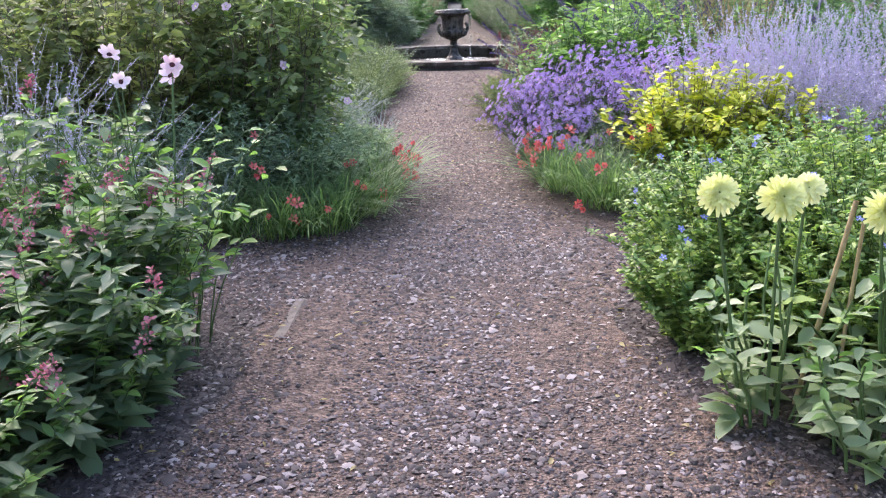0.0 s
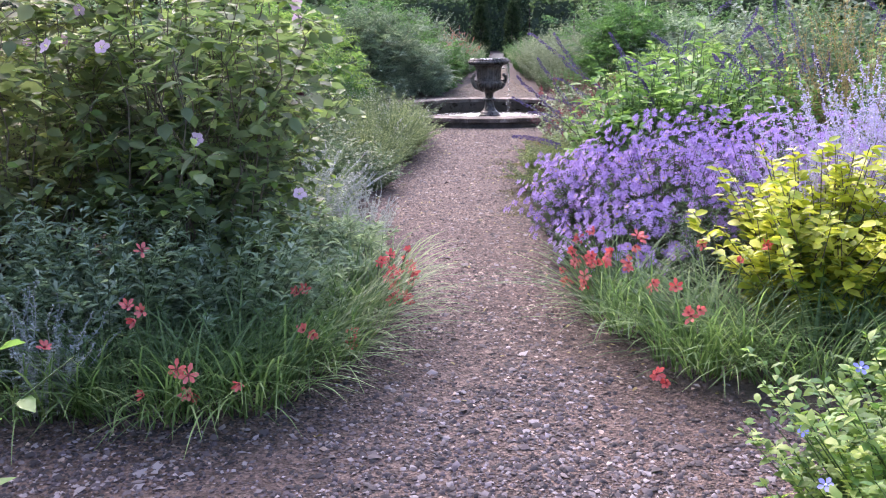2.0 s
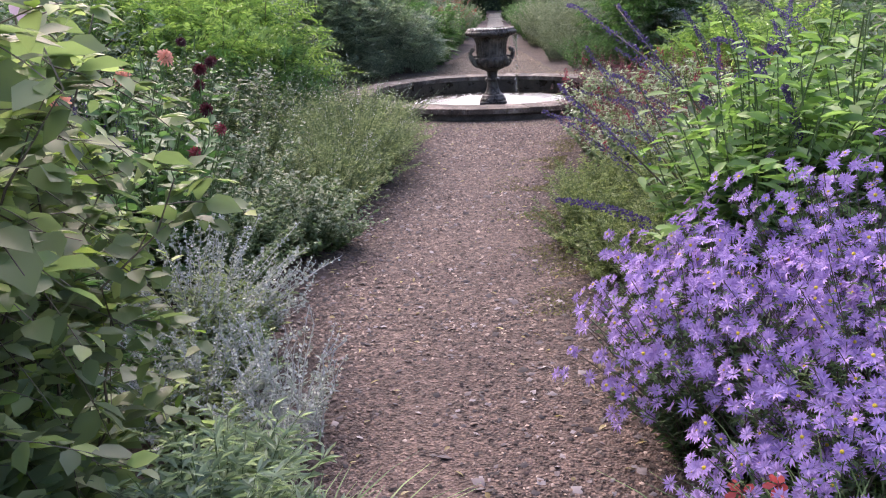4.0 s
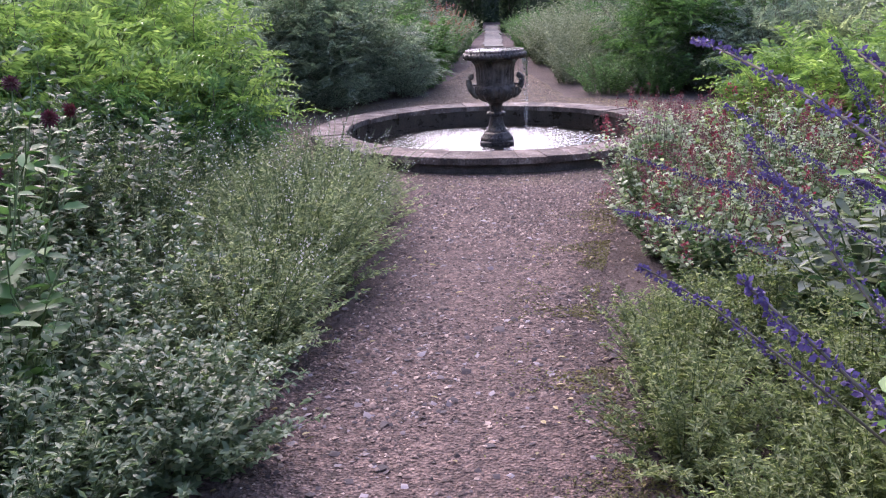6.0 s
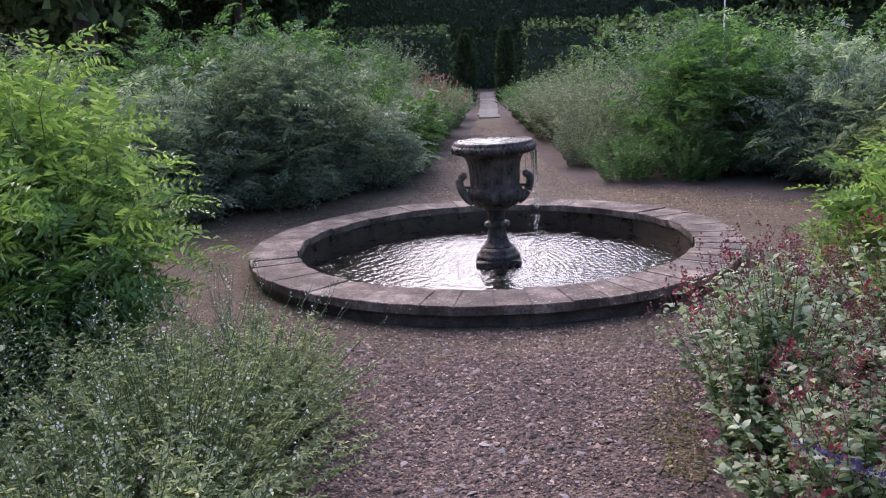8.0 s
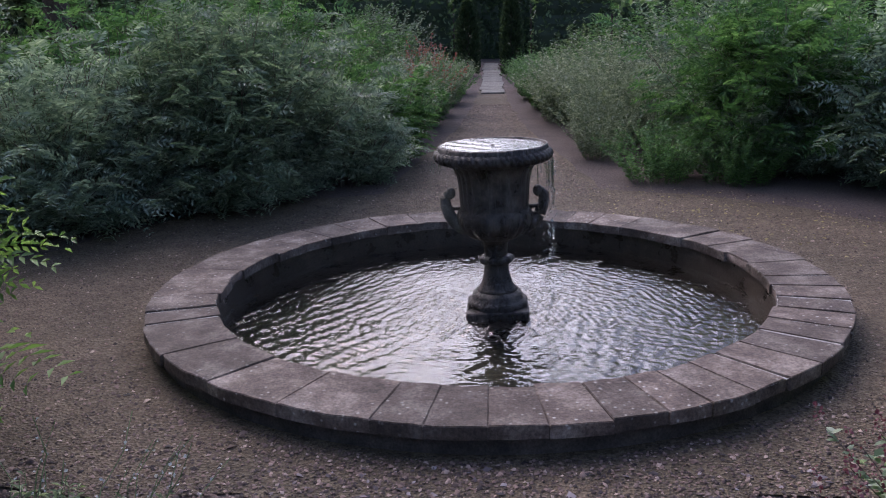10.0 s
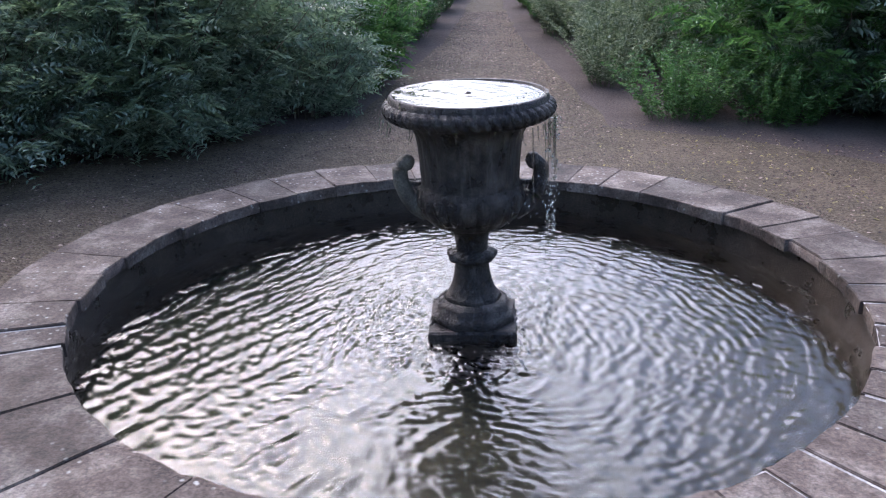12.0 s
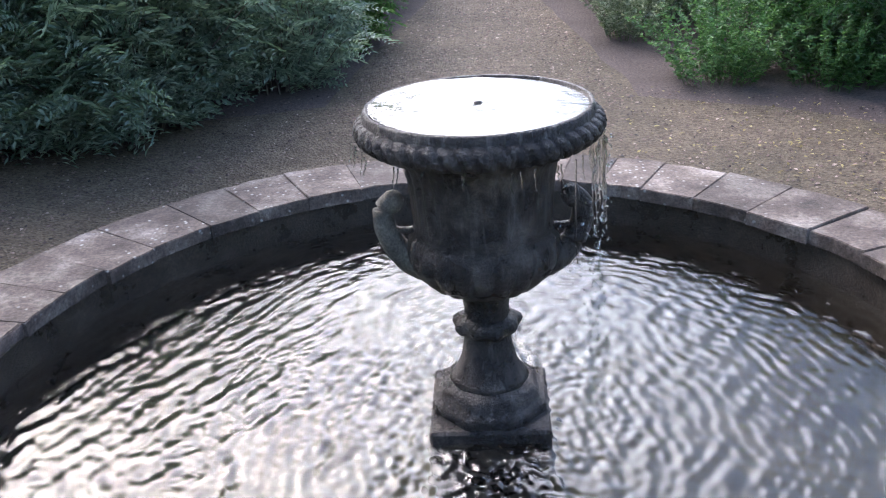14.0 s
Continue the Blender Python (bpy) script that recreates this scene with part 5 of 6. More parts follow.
for x, y, h in [(-1.5, -6.0, 0.62), (-1.62, -5.45, 0.7), (-1.48, -6.6, 0.6), (-1.95, -5.95, 0.8)]:
    small_mound("pale_green_herb", "pale green leafy herb filling the bed", "plant", x, y, 0.34, 0.36, h, SALVIA_LEAF, 0.06, 0.45, "pale green herbs", 0.7, per=36, kind="mid")

for x, y, h in [(-2.05, -4.45, 0.98), (-2.5, -3.95, 1.1), (-2.3, -4.95, 1.05)]:
    small_mound("dark_perennial", "dark leafy perennial at the back of the bed", "plant", x, y, 0.34, 0.34, h, DARK_LEAF, 0.09, 0.45, "dark perennials", 0.5, STEM_DARK, 44, 0.6, "mid")

# -- airy grey-green mounds with white specks
for x, y, rx, ry, h in [(-1.12, -5.5, 0.45, 0.5, 0.52), (-1.05, -4.7, 0.52, 0.55, 0.66), (-1.15, -3.85, 0.58, 0.55, 0.68), (-1.85, -4.6, 0.5, 0.6, 0.78), (-1.08, -3.1, 0.48, 0.45, 0.52), (-1.9, -3.4, 0.55, 0.5, 0.66), (-2.5, -4.0, 0.55, 0.6, 0.8)]:
    small_mound("catmint_mound", "airy grey-green catmint mound with tiny white flowers", "plant", x, y, rx, ry, h, CATMINT_LEAF, 0.043, 0.30, "catmint mounds", 0.95, per=58, low=0.3, lean=0.4)
    hazy_spikes("gaura", "airy wand-like stems with tiny white flowers", x, y, rx * 0.9, ry * 0.9, h * 1.35, 40, 10, OFF_WHITE, "airy white flower wands", GREY_LEAF, 0.0105, 0.62, 0.3, STEM_GREEN, 10, 0.03, 0.7, 0.02)


# -- purple asters
def aster(x, y, rx, ry, h, n, singles, stuff, group="purple asters"):
    C = shoots(n, rx, ry, h, lean=0.35, low=0.5, power=2.4)
    ob = clump("purple_aster", "dense mound of lilac purple asters with yellow eyes", "plant", x, y, group, C,
               [("foliage", leaves_on(C, 46, 0.045, 0.012, 0.05, 0.92), DARK_LEAF, "narrow dark leaves")], STEM_DARK, 0.003, 0.0015)
    s = rng.uniform(0.8, 1.0, (n, 1))
    pts = np.concatenate([C[:, -1], along(C, rng.uniform(0.72, 0.95, (n, 1)))[0][:, 0] + rng.normal(0, 0.03, (n, 3)), C[:, -1] + rng.normal(0, 0.035, (n, 3)), along(C, rng.uniform(0.6, 0.95, (n, 1)))[0][:, 0] + rng.normal(0, 0.05, (n, 3))])
    pts = pts[rng.permutation(len(pts))]
    near = pts[:singles]
    for p_ in near:
        flower(ASTERS, ASTER_DISC, tuple(p_ + [0, 0, 0.01]), facing_out(p_ / max(rx, ry), 0.9, (-0.3, -0.5, 0)), rng.uniform(0.5, 0.84), ob, "", "disc", 0.001)
    rest = pts[singles:singles + stuff]
    out = []
    for p_ in rest:
        d = np.array(facing_out(p_ / max(rx, ry), 0.9, (-0.3, -0.5, 0)))
        A = unit(np.cross(d, [0.3, 0.2, 1.0]))
        B = np.cross(d, A)
        v, f_ = rays(13, 0.027 * rng.uniform(0.75, 1.1), 0.007, 0.25, "small", 0.18)
        out.append((p_ + v[:, :1] * A + v[:, 1:2] * B + v[:, 2:] * d, f_))
    if out:
        link("bloom_mass", mesh_np("bloom_mass", *joined(out)), LILAC, ob, "crowded lilac flower heads", kind="stuff")
    return ob


for x, y, rx, ry, h, n, si, st in [(0.92, -8.32, 0.34, 0.32, 0.66, 220, 200, 330), (0.82, -8.8, 0.28, 0.36, 0.68, 210, 120, 420), (1.42, -8.4, 0.42, 0.4, 0.90, 230, 130, 480), (1.25, -9.1, 0.40, 0.36, 0.82, 230, 60, 560), (1.95, -8.6, 0.45, 0.42, 0.92, 190, 50, 480), (0.95, -9.4, 0.26, 0.26, 0.52, 100, 60, 220), (1.85, -9.3, 0.4, 0.3, 0.86, 150, 30, 400), (2.5, -8.9, 0.45, 0.4, 0.9, 150, 0, 430)]:
    aster(x, y, rx, ry, h, n, si, st)
small_mound("grey_blue_artemisia", "dusty blue-grey mound beside the asters", "plant", 1.3, -9.55, 0.2, 0.2, 0.62, BLUE_LEAF, 0.05, 0.3, "blue-grey mounds", 1.0, per=40)


# -- yellow-leaved shrub
def yellow_shrub(x, y, rx, ry, h, n):
    C = shoots(n, rx, ry, h, lean=0.15, low=0.6)
    return clump("yellow_shrub", "bushy shrub with yellow and lime green leaves", "shrub", x, y, "yellow-leaved shrubs", C,
                 [("foliage", leaves_on(C, 34, 0.098, 0.060, 0.25, 1.0, "oval", tip_bias=1.2), YELLOW_LEAF, "bright yellow leaves"),
                  ("lower_foliage", leaves_on(C, 26, 0.07, 0.042, 0.08, 0.7, "oval"), LIME_LEAF, "green lower leaves")], STEM_DARK, 0.006, 0.002)


for x, y, rx, ry, h, n in [(1.74, -10.12, 0.42, 0.38, 0.92, 100), (2.25, -10.1, 0.34, 0.34, 0.88, 70)]:
    yellow_shrub(x, y, rx, ry, h, n)

for x, y, h in [(2.62, -10.35, 0.6), (3.1, -10.4, 0.65)]:
    small_mound("sedum_clump", "grey-green fleshy clump with dusky pink heads", "plant", x, y, 0.34, 0.3, h, GREY_LEAF, 0.06, 0.5, "sedum clumps", 0.8, per=34, extra=("pink_heads", MAGENTA, 0.014, 8, 0.9, "dusky pink flower heads"))

# -- lavender haze behind
for x, y, h in [(2.05, -9.7, 1.2), (2.7, -9.4, 1.35), (3.2, -9.7, 1.35), (3.0, -8.8, 1.35), (2.75, -10.1, 1.1), (3.5, -10.3, 1.2), (3.7, -9.2, 1.35), (2.25, -9.3, 1.3)]:
    hazy_spikes("russian_sage", "tall hazy lavender-blue russian sage", x, y, 0.45, 0.4, h, 105, 130, LILAC_HAZE, "russian sages", GREY_LEAF, 0.0115, 0.35, 0.2)


# -- big leafy salvia with violet spikes
def violet_salvia(x, y, rx, ry, h, n, spikes, leaf_mat=BRIGHT_LEAF, lean_to=(0, 0)):
    C = shoots(n, rx, ry, h, lean=0.2, low=0.6)
    ob = clump("violet_salvia", "tall bright green salvia with drooping violet spikes", "plant", x, y, "violet salvias", C,
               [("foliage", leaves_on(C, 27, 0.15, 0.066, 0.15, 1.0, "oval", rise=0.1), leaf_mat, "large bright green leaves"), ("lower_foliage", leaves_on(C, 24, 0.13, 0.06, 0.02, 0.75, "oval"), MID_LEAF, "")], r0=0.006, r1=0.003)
    k = rng.choice(n, spikes, replace=False)
    top = C[k, -1]
    s = np.linspace(0, 1, 9)[None, :, None]
    for q in range(spikes):
        d = np.array([rng.normal(lean_to[0], 0.2), rng.normal(lean_to[1], 0.2), rng.uniform(0.08, 0.55)]) * rng.uniform(0.8, 1.4)
        Q = top[q] + s * d + np.array([0, 0, -0.14]) * s ** 2.5 * rng.random()
        link("flower_spike", mesh_np("flower_spike", *joined([florets_on(Q, 420, 0.0115, 0.03, 0.014)])), PURPLE, ob, "deep violet flower spike", kind="stuff")
    return ob


violet_salvia(1.17, -7.72, 0.30, 0.32, 1.24, 70, 1, BRIGHT_LEAF, (0.1, 0.3))
violet_salvia(1.7, -7.35, 0.45, 0.42, 1.42, 56, 8)
violet_salvia(1.8, -6.6, 0.42, 0.42, 1.15, 56, 5, BRIGHT_LEAF, (-0.2, 0.0))
violet_salvia(2.4, -6.6, 0.5, 0.5, 1.25, 50, 7)
violet_salvia(1.5, -5.8, 0.38, 0.4, 0.75, 36, 6, GREY_LEAF, (-0.2, 0.0))
violet_salvia(1.5, -5.1, 0.3, 0.3, 0.55, 20, 2, GREY_LEAF, (-0.3, 0.05))
violet_salvia(2.2, -5.2, 0.45, 0.45, 1.1, 40, 6)
violet_salvia(2.2, -7.6, 0.45, 0.45, 1.2, 40, 8)
violet_salvia(3.0, -7.6, 0.5, 0.5, 1.4, 40, 8)
# long violet spikes that arch out over the path edge
arching = clump("violet_salvia", "lanky salvia with arching deep violet spikes", "plant", 1.35, -6.95, "violet salvias", shoots(26, 0.26, 0.26, 0.95, lean=0.2, low=0.7),
                [("foliage", leaves_on(shoots(26, 0.26, 0.26, 0.95, lean=0.2, low=0.7), 16, 0.12, 0.055, 0.15, 1.0, "oval"), BRIGHT_LEAF, "bright green leaves")])
for tip, mid, root in [((0.32, -7.05, 0.87), (0.50, -7.1, 0.80), (0.85, -7.2, 0.50)), ((0.35, -7.75, 1.07), (0.48, -7.9, 0.97), (0.78, -7.8, 0.66)), ((0.53, -7.13, 1.17), (0.64, -7.36, 0.98), (0.90, -7.6, 0.60)), ((0.62, -7.41, 1.36), (0.66, -7.72, 1.27), (0.95, -7.8, 0.92)),
                       ((0.45, -6.9, 1.36), (0.55, -7.4, 1.32), (0.90, -7.7, 1.0)), ((0.7, -6.6, 1.0), (0.85, -6.8, 0.92), (1.15, -6.9, 0.7))]:
    s_ = np.linspace(0, 1, 12)[:, None]
    Q = np.array(root) * (1 - s_) ** 2 + 2 * np.array(mid) * s_ * (1 - s_) + np.array(tip) * s_ ** 2 - np.array([1.35, -6.95, 0])
    spike = link("flower_spike", mesh_np("flower_spike", *florets_on(Q[None] + rng.normal(0, 0.006, (1, 12, 3)), 330, 0.0115, 0.15, 0.012)), PURPLE, arching, "arching deep violet flower spike", kind="stuff")
    link("spike_stalk", mesh_np("spike_stalk", *tubes(Q[None], 0.004, 0.002, 5)), STEM_DARK, arching)
# ragged dried perennials behind the asters
hazy_spikes("dry_perennial", "tall straw-coloured dried flower stems", 2.75, -7.6, 0.45, 0.3, 1.75, 110, 60, DRY_LEAF, "dried perennials", DRY_LEAF, 0.014, 0.5, 0.1, CANE)

# -- low edging on the right
for x, y, rx, ry, h in [(0.88, -7.5, 0.28, 0.3, 0.34), (1.2, -7.65, 0.3, 0.25, 0.4), (0.72, -7.0, 0.26, 0.32, 0.34), (0.62, -6.4, 0.26, 0.34, 0.42), (0.7, -5.8, 0.3, 0.34, 0.42), (0.88, -5.4, 0.3, 0.3, 0.28), (1.1, -5.6, 0.3, 0.3, 0.5), (1.2, -6.25, 0.34, 0.36, 0.55), (1.05, -6.95, 0.3, 0.3, 0.42), (1.0, -6.6, 0.26, 0.3, 0.4)]:
    small_mound("edging_catmint", "low soft green catmint spilling over the path edge", "plant", x, y, rx, ry, h, EDGING_LEAF, 0.038, 0.28, "edging catmints", 1.2, per=64)


# -- red salvias near the fountain
def red_salvia(x, y, rx, ry, h, n=130, nf=9):
    C = shoots(n, rx, ry, h, lean=0.25, low=0.5)
    ob = clump("red_salvia", "bushy pale-leaved salvia with small crimson flowers", "plant", x, y, "red salvias", C,
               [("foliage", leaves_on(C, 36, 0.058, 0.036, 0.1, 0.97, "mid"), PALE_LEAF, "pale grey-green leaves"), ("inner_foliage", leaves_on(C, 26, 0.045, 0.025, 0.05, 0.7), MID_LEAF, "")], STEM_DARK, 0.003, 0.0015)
    S = C[:, -1][:, None] + np.linspace(0, 1, 5)[None, :, None] * np.column_stack([rng.normal(0, 0.02, (n, 2)), rng.uniform(0.04, 0.12, n)])[:, None]
    link("seed_haze", mesh_np("seed_haze", *florets_on(S, 20, 0.011, 0.0, 0.010)), petal_material("dusky_red_calyx", (0.12, 0.03, 0.04), (0.26, 0.09, 0.10)) if "dusky_red_calyx" not in bpy.data.materials else bpy.data.materials["dusky_red_calyx"], ob, "dusky red seed spikes", kind="stuff")
    for q in rng.choice(n, nf, replace=False):
        link("flower_spike", mesh_np("flower_spike", *florets_on(S[q:q + 1], 20, 0.017, 0.0, 0.022)), CRIMSON, ob, "crimson flower spike", kind="stuff")
    return ob


for x, y, rx, ry, h in [(1.08, -4.15, 0.36, 0.4, 0.60), (1.12, -4.75, 0.36, 0.36, 0.54), (1.05, -3.4, 0.34, 0.42, 0.78), (1.34, -2.72, 0.32, 0.34, 0.66), (1.7, -3.9, 0.45, 0.5, 0.82), (1.75, -3.05, 0.42, 0.45, 0.80), (2.4, -3.6, 0.5, 0.5, 0.8), (1.75, -4.6, 0.4, 0.4, 0.66)]:
    red_salvia(x, y, rx, ry, h)


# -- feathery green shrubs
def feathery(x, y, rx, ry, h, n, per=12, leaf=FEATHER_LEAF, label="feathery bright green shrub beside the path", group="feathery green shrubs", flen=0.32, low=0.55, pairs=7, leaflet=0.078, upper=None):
    # upper: second green for the top fronds, painting in how light falls
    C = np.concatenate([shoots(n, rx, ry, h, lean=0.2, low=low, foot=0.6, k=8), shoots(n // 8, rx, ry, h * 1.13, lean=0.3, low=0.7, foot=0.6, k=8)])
    return clump("feathery_shrub", label, "shrub", x, y, group, C, [("feathery_foliage", fronds_on(C, per, flen, leaflet, 0.32, pairs, 0.04, 0.7, 0.7 if upper else 1.0), leaf, "fine feathery leaves")] + ([("upper_foliage", fronds_on(C, per // 2 + 2, flen, leaflet, 0.32, pairs, 0.6), upper, "upper leaves, toned apart to imitate light")] if upper else []), STEM_DARK, 0.008, 0.002)


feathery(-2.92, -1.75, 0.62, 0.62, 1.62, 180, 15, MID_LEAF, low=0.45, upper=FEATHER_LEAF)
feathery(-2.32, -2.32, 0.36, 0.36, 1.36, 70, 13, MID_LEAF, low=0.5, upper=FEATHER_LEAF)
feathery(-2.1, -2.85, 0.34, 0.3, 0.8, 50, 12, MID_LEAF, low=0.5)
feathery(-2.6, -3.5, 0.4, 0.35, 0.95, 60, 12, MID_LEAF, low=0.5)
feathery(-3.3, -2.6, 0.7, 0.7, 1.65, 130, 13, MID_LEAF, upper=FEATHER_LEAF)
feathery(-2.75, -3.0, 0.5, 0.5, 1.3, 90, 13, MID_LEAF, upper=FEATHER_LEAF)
feathery(-3.5, -1.3, 0.7, 0.7, 1.6, 80)
feathery(2.46, -2.05, 0.52, 0.52, 0.98, 130, 14, low=0.45)
feathery(3.1, -1.6, 0.6, 0.6, 1.1, 80)
feathery(2.9, -2.7, 0.6, 0.6, 1.1, 80)
mixed_dahlia(-2.4, -3.2, 0.95, [(-2.2, -3.1, 0.85), (-2.35, -3.0, 0.95)], DAHLIA_MAROON, "dark maroon bloom", "tall dahlia with dark maroon blooms", 12)

# -- behind the fountain
blue = "large dusky blue-green feathery shrub behind the fountain"
green = "mid-green feathery shrub behind the fountain"
broad = "broad feathery green shrub behind the fountain"
back_group = "shrubs behind the fountain"
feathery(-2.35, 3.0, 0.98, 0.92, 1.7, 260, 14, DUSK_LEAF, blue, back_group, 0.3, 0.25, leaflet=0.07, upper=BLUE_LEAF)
feathery(-3.6, 2.1, 1.0, 0.85, 1.45, 220, 14, DUSK_LEAF, blue, back_group, 0.3, 0.25, leaflet=0.07)
feathery(-1.45, 3.95, 0.5, 0.55, 1.05, 110, 12, DUSK_LEAF, blue, back_group, 0.24, 0.35, leaflet=0.06)
feathery(-2.5, 4.6, 0.85, 0.7, 2.05, 130, 13, MID_LEAF, "tall fresh green feathery shrub behind the fountain", back_group, 0.3, 0.6)
feathery(-3.7, 4.2, 0.9, 0.8, 2.1, 130, 13, MID_LEAF, "tall mid-green feathery shrub behind the fountain", back_group, 0.3, 0.6)
feathery(-4.6, 1.6, 0.8, 0.8, 1.4, 100, 12, BLUE_LEAF, green, back_group, 0.3, 0.5)
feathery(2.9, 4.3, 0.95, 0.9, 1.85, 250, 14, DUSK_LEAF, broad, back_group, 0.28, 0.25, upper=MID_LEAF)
feathery(4.0, 3.3, 0.9, 0.9, 1.55, 200, 13, DUSK_LEAF, broad, back_group, 0.28, 0.25)
feathery(4.2, 2.0, 0.8, 0.8, 1.3, 110, 12, SHADE_LEAF, green, back_group, 0.28, 0.25)
feathery(-1.25, 5.2, 0.5, 0.6, 1.15, 80, 11, MID_LEAF, green, back_group, 0.22, 0.5)
for x, y, rx, ry, h, mt in [(1.6, 3.75, 0.55, 0.5, 0.6, MID_LEAF), (2.3, 3.5, 0.5, 0.4, 0.6, MID_LEAF), (1.25, 5.3, 0.4, 0.6, 0.8, GREY_LEAF), (1.6, 6.2, 0.6, 0.7, 1.25, GREY_LEAF), (2.1, 5.5, 0.6, 0.6, 1.3, GREY_LEAF), (1.5, 7.6, 0.6, 0.8, 1.4, GREY_LEAF), (-1.2, 6.1, 0.42, 0.6, 1.0, MID_LEAF), (-1.25, 7.2, 0.5, 0.8, 1.2, GREY_LEAF), (-1.05, 8.6, 0.5, 0.8, 1.1, MID_LEAF), (1.1, 9.0, 0.5, 0.9, 1.1, GREY_LEAF), (-1.0, 10.4, 0.5, 1.0, 1.1, GREY_LEAF), (1.0, 10.9, 0.5, 1.0, 1.1, MID_LEAF), (-0.85, 12.4, 0.42, 0.9, 0.9, MID_LEAF), (0.85, 13.0, 0.42, 0.9, 0.9, MID_LEAF), (-0.85, 14.6, 0.4, 0.9, 0.8, GREY_LEAF), (0.85, 15.2, 0.4, 0.9, 0.8, MID_LEAF), (-1.15, 4.75, 0.26, 0.3, 0.5, PALE_LEAF)]:
    small_mound("border_perennial", "leafy green border perennial along the far path", "plant", x, y, rx, ry, h, mt, 0.05 if y < 6 else 0.07, 0.4, "far border perennials", 0.35, per=60, low=0.6)
hazy_spikes("rusty_perennial", "rust-coloured fading flower stems", -1.0, 8.8, 0.35, 0.6, 1.35, 70, 40, petal_material("rust_flower", (0.30, 0.10, 0.06), (0.45, 0.20, 0.13)), "fading perennials", MID_LEAF, 0.03, 0.6, 0.1)

# -- borders further out, yews, hedge, trees
src = []
for q in range(4):
    ob = small_mound("far_shrub", "dense green shrub in the beds further off", "shrub", [-3.6, -4.3, 4.2, 4.8][q], [-6.5, 7.0, -6.2, 6.5][q], 0.9, 0.9, [1.5, 2.0, 1.6, 2.0][q], [DARK_LEAF, BLUE_LEAF, MID_LEAF, MID_LEAF][q], 0.12, 0.45, "far shrubs", 0.16, STEM_DARK, 60, 0.55)
    src.append(ob)
for q, (x, y) in enumerate([(-3.5, -8.2), (-3.9, -4.8), (-4.2, -11.0), (-4.6, -13.4), (-3.3, -14.6), (3.6, -4.9), (4.3, -8.6), (4.6, -10.8), (4.2, -13.2), (3.2, -14.5), (3.9, -3.2), (-4.4, -3.0), (-4.9, 5.6), (-3.0, 6.6), (-2.9, 8.8), (-4.8, 9.5), (-3.2, 11.8), (3.1, 8.2), (4.9, 9.0), (3.2, 11.0), (5.4, 4.4), (-5.6, 3.6), (2.9, 14.0), (-2.8, 14.6), (-5.2, 13.0), (5.2, 13.2), (-6.5, 6.4), (6.6, 6.6), (2.6, 17), (-2.6, 17.4), (5.5, -0.6), (-5.4, -0.4), (-2.6, -15.6), (2.6, -15.8)]):
    copy_thing(src[q % 4], pose(x, y, 0, 0, 0, 77 * q))


def yew(x, y, h, r):
    n = 2600
    z = rng.random(n) ** 0.8
    th = rng.random(n) * 2 * math.pi
    rad = r * np.clip(1.15 - z ** 3, 0.1, 1) * np.sqrt(rng.uniform(0.45, 1.05, n))
    P = np.column_stack([rad * np.cos(th), rad * np.sin(th), z * h + 0.02])
    D = np.column_stack([np.cos(th), np.sin(th), np.full(n, 0.9)]) + rng.normal(0, 0.3, (n, 3))
    ob = thing("yew_column", "dark clipped columnar yew beside the path", "tree", (x, y, 0), "columnar yews")
    link("trunk", mesh_np("trunk", *tubes(np.array([[[0, 0, -0.05], [0, 0, h * 0.5], [0, 0, h * 0.95]]]), 0.06, 0.015, 7)), BARK, ob)
    link("crown", mesh_np("crown", *leaves(P, D, unit(rng.normal(0, 1, (n, 3))), 0.16, 0.06, "small")), YEW_LEAF, ob, "dense dark needles")
    return ob


for x, y, h, r in [(0.58, 20.5, 2.1, 0.24), (-0.66, 21.0, 2.0, 0.26), (0.66, 24.5, 2.3, 0.28), (-0.7, 25.0, 2.3, 0.28)]:
    yew(x, y, h, r)


def hedge(x0, x1, y, d, h, label):
    n = int(abs(x1 - x0) * 320 * d * h)
    P = np.column_stack([rng.uniform(x0, x1, n), y + rng.uniform(-d, d, n) * rng.choice([1, 0.98], n), rng.uniform(0, h, n)])
    ob = thing("hedge", label, "hedge", ((x0 + x1) / 2, y, 0), "clipped hedges")
    P -= [(x0 + x1) / 2, y, 0]
    link("crown", mesh_np("crown", *leaves(P, rng.normal(0, 1, (n, 3)) + [0, -0.4, 0.3], unit(rng.normal(0, 1, (n, 3))), 0.18, 0.105)), FAR_LEAF, ob)
    # added solid block, dark for the shaded inside, so no sky shows through
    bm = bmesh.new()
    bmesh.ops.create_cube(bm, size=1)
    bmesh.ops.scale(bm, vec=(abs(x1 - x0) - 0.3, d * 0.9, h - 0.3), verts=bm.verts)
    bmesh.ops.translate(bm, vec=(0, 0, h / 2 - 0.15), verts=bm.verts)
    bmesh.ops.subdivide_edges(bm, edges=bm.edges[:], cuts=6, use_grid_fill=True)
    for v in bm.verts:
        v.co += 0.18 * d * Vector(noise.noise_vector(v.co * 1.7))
    part("core_block", bm, YEW_LEAF, ob, "solid dark block put inside, shutting out sky gaps")
    C = np.stack([np.linspace(x0, x1, 12) - (x0 + x1) / 2, np.zeros(12), np.zeros(12)], -1)[:, None] + np.array([0, 0, 1.0]) * np.linspace(-0.05, h * 0.8, 4)[None, :, None]
    split("stem", *tubes(C, 0.04, 0.02, 5), 12, BARK, ob)
    return ob


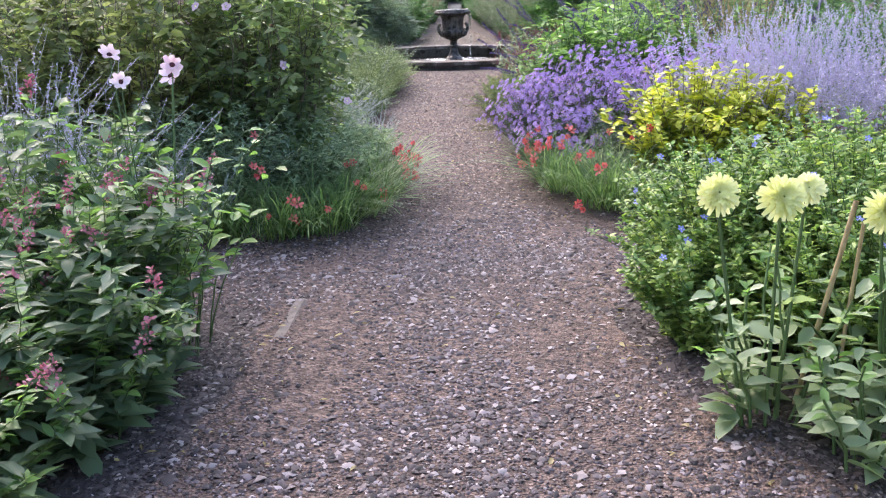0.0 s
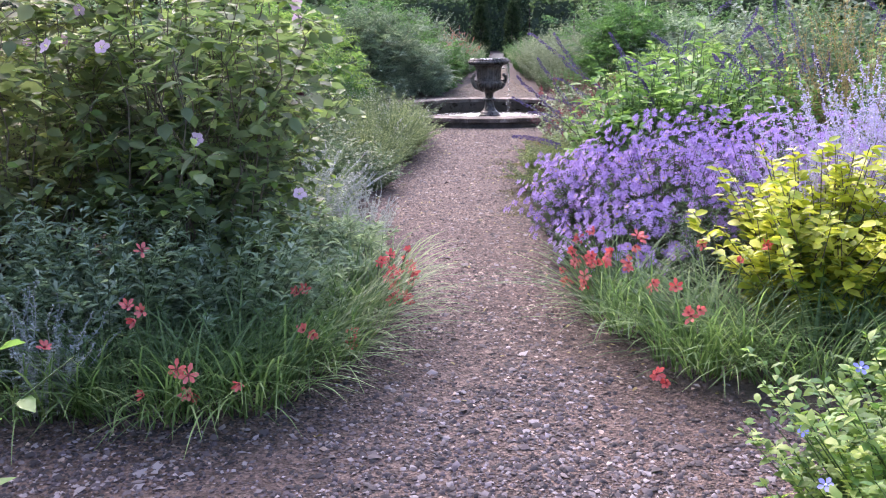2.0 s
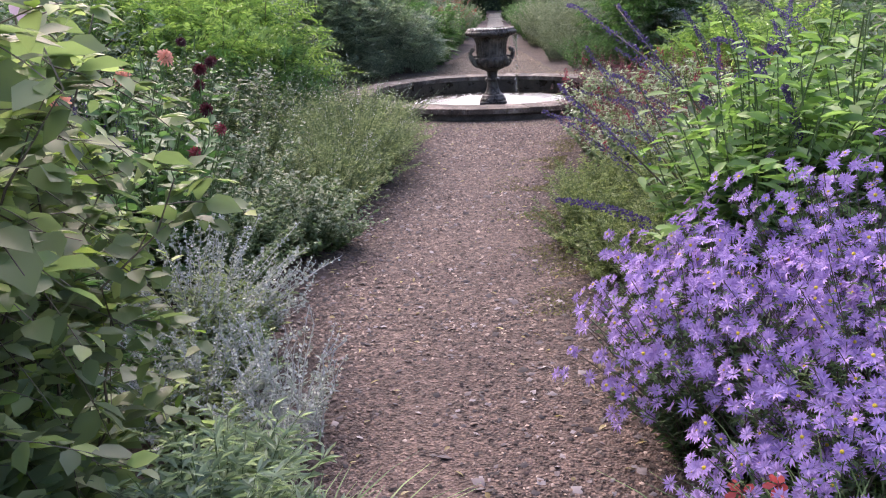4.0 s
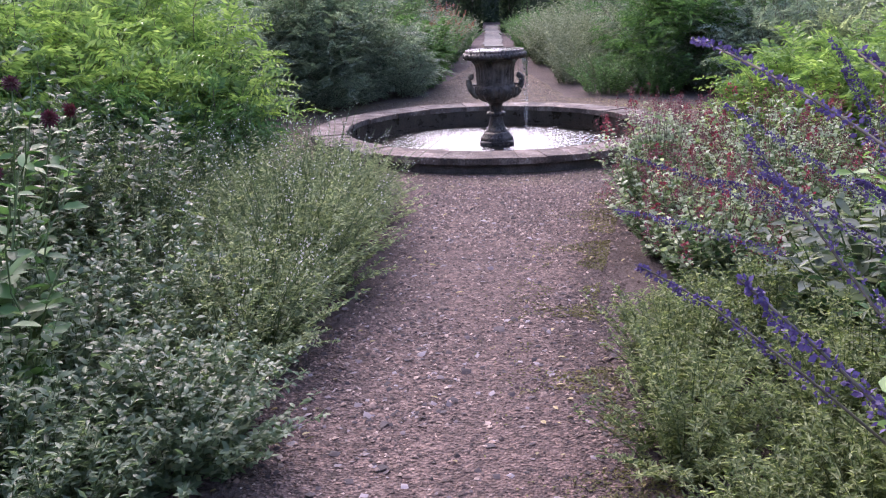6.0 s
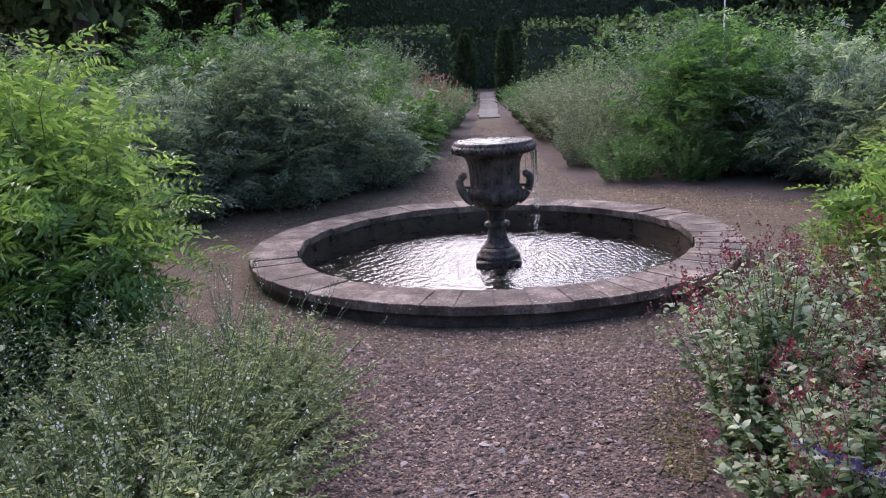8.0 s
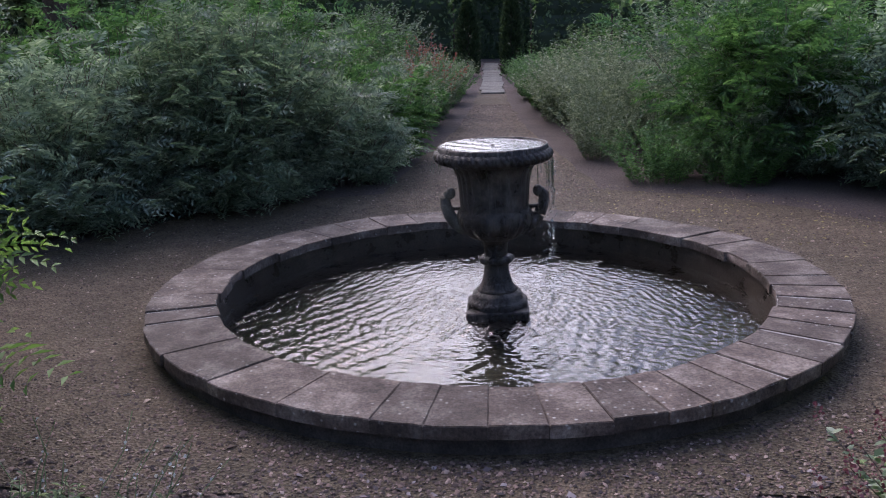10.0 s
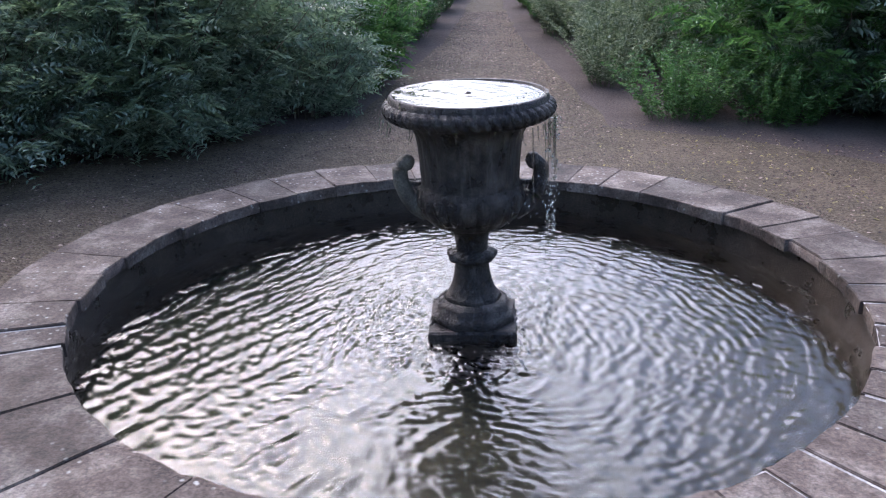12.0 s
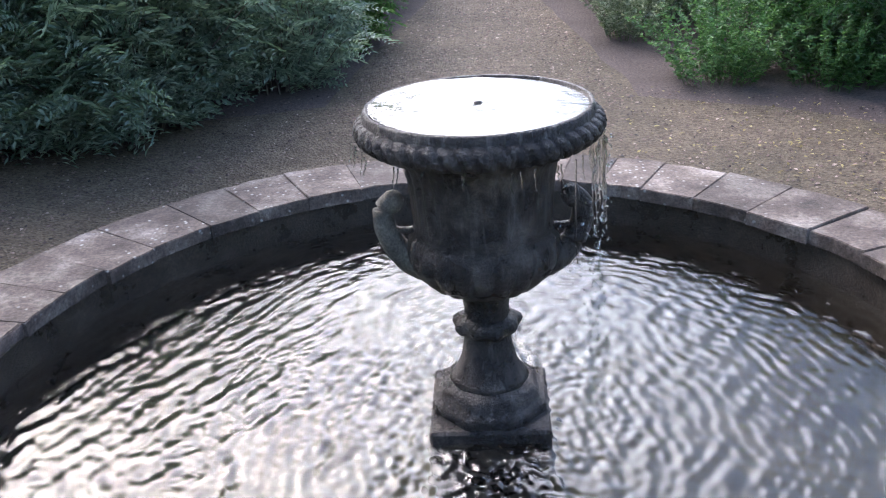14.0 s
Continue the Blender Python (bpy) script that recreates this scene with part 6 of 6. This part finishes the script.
hedge(-14, -1.3, 27.0, 0.6, 2.6, "tall dark hedge closing the garden")
hedge(1.4, 14, 27.0, 0.6, 2.6, "tall dark hedge closing the garden")
hedge(-30, 30, 33.0, 1.2, 5.5, "tall dark belt of evergreen hedge beyond the garden")
hedge(2.3, 5.0, 12.6, 0.35, 2.0, "squared green hedge behind the far border")


def tree(x, y, h, spread, n_limbs=13, clusters=420):
    """A broad tree: tapering trunk, forking limbs, a ragged crown of leaf sprays."""
    ob = thing("tree", "tall dark broadleaf tree beyond the garden", "tree", (x, y, 0), "trees beyond the garden")
    trunk = np.array([[[0, 0, -0.2], [0.1, 0, h * 0.25], [-0.1, 0.1, h * 0.5], [0.1, 0, h * 0.8]]])
    pieces = [tubes(trunk, 0.035 * h, 0.01 * h, 8)]
    L = []
    for i in range(n_limbs):
        z0 = h * rng.uniform(0.18, 0.7)
        a_ = i * 2.4 + rng.normal(0, 0.3)
        ln = spread * rng.uniform(0.6, 1.0) * (1.1 - 0.6 * z0 / h)
        s = np.linspace(0, 1, 6)
        L.append(np.column_stack([np.cos(a_ + 0.3 * s) * ln * s, np.sin(a_ + 0.3 * s) * ln * s, z0 + ln * (0.55 * s + 0.1 * s * s)]))
    L = np.array(L)
    pieces.append(tubes(L, 0.012 * h, 0.003 * h, 6))
    V, F = joined(pieces)
    link("trunk", mesh_np("trunk", V, F), BARK, ob, "trunk and forking limbs")
    s = rng.uniform(0.3, 1.05, (n_limbs, clusters // n_limbs))
    P, _ = along(L, s)
    P = P.reshape(-1, 3)
    P = np.concatenate([P, np.column_stack([rng.normal(0, spread * 0.25, (60, 2)), rng.uniform(h * 0.7, h, 60)])])
    c = P[:, None] + rng.normal(0, 0.075 * h, (len(P), 20, 3)) * [1, 1, 0.6]
    c = c.reshape(-1, 3)
    n = len(c)
    link("crown", mesh_np("crown", *leaves(c, rng.normal(0, 1, (n, 3)) + [0, 0, -0.3], unit(rng.normal(0, 1, (n, 3)) + [0, 0, 0.6]), 0.048 * h, 0.029 * h)), FAR_LEAF, ob, "ragged leafy crown")
    return ob


t1 = tree(-10.0, 30.0, 11.0, 5.0)
t2 = tree(12.5, 33.0, 9.0, 4.5)
# added unseen pair, placed and sized to darken what the basin water reflects
t3 = tree(-7.2, 41.0, 11.5, 5.0)
for q, (x, y) in enumerate([(7.6, 43)]):
    copy_thing(t3, pose(x, y, 0, 0, 0, 70 + 80 * q))
for q, (x, y) in enumerate([(-17, 25), (-12, 36), (14, 38), (-15, 27), (-11, 18), (15, 29), (-16, 12), (17, 20), (-21, 22), (22, 28), (-13, 2), (16, 6), (-14, -10), (15, -8), (-9, -24), (8, -25), (-24, 42), (24, 44), (-15, 38), (16, 40)]):
    copy_thing((t1, t2)[q % 2], pose(x, y, 0, 0, 0, 53 * q))

post = tagged(link("plant_stake", mesh_np("plant_stake", *tubes(np.array([[[3.40, 6.6, -0.05], [3.42, 6.6, 1.0], [3.44, 6.6, 2.35]]]), 0.011, 0.010, 8)), WHITE_POST, smooth=True), "thin white-painted stake among the shrubs", "stake")
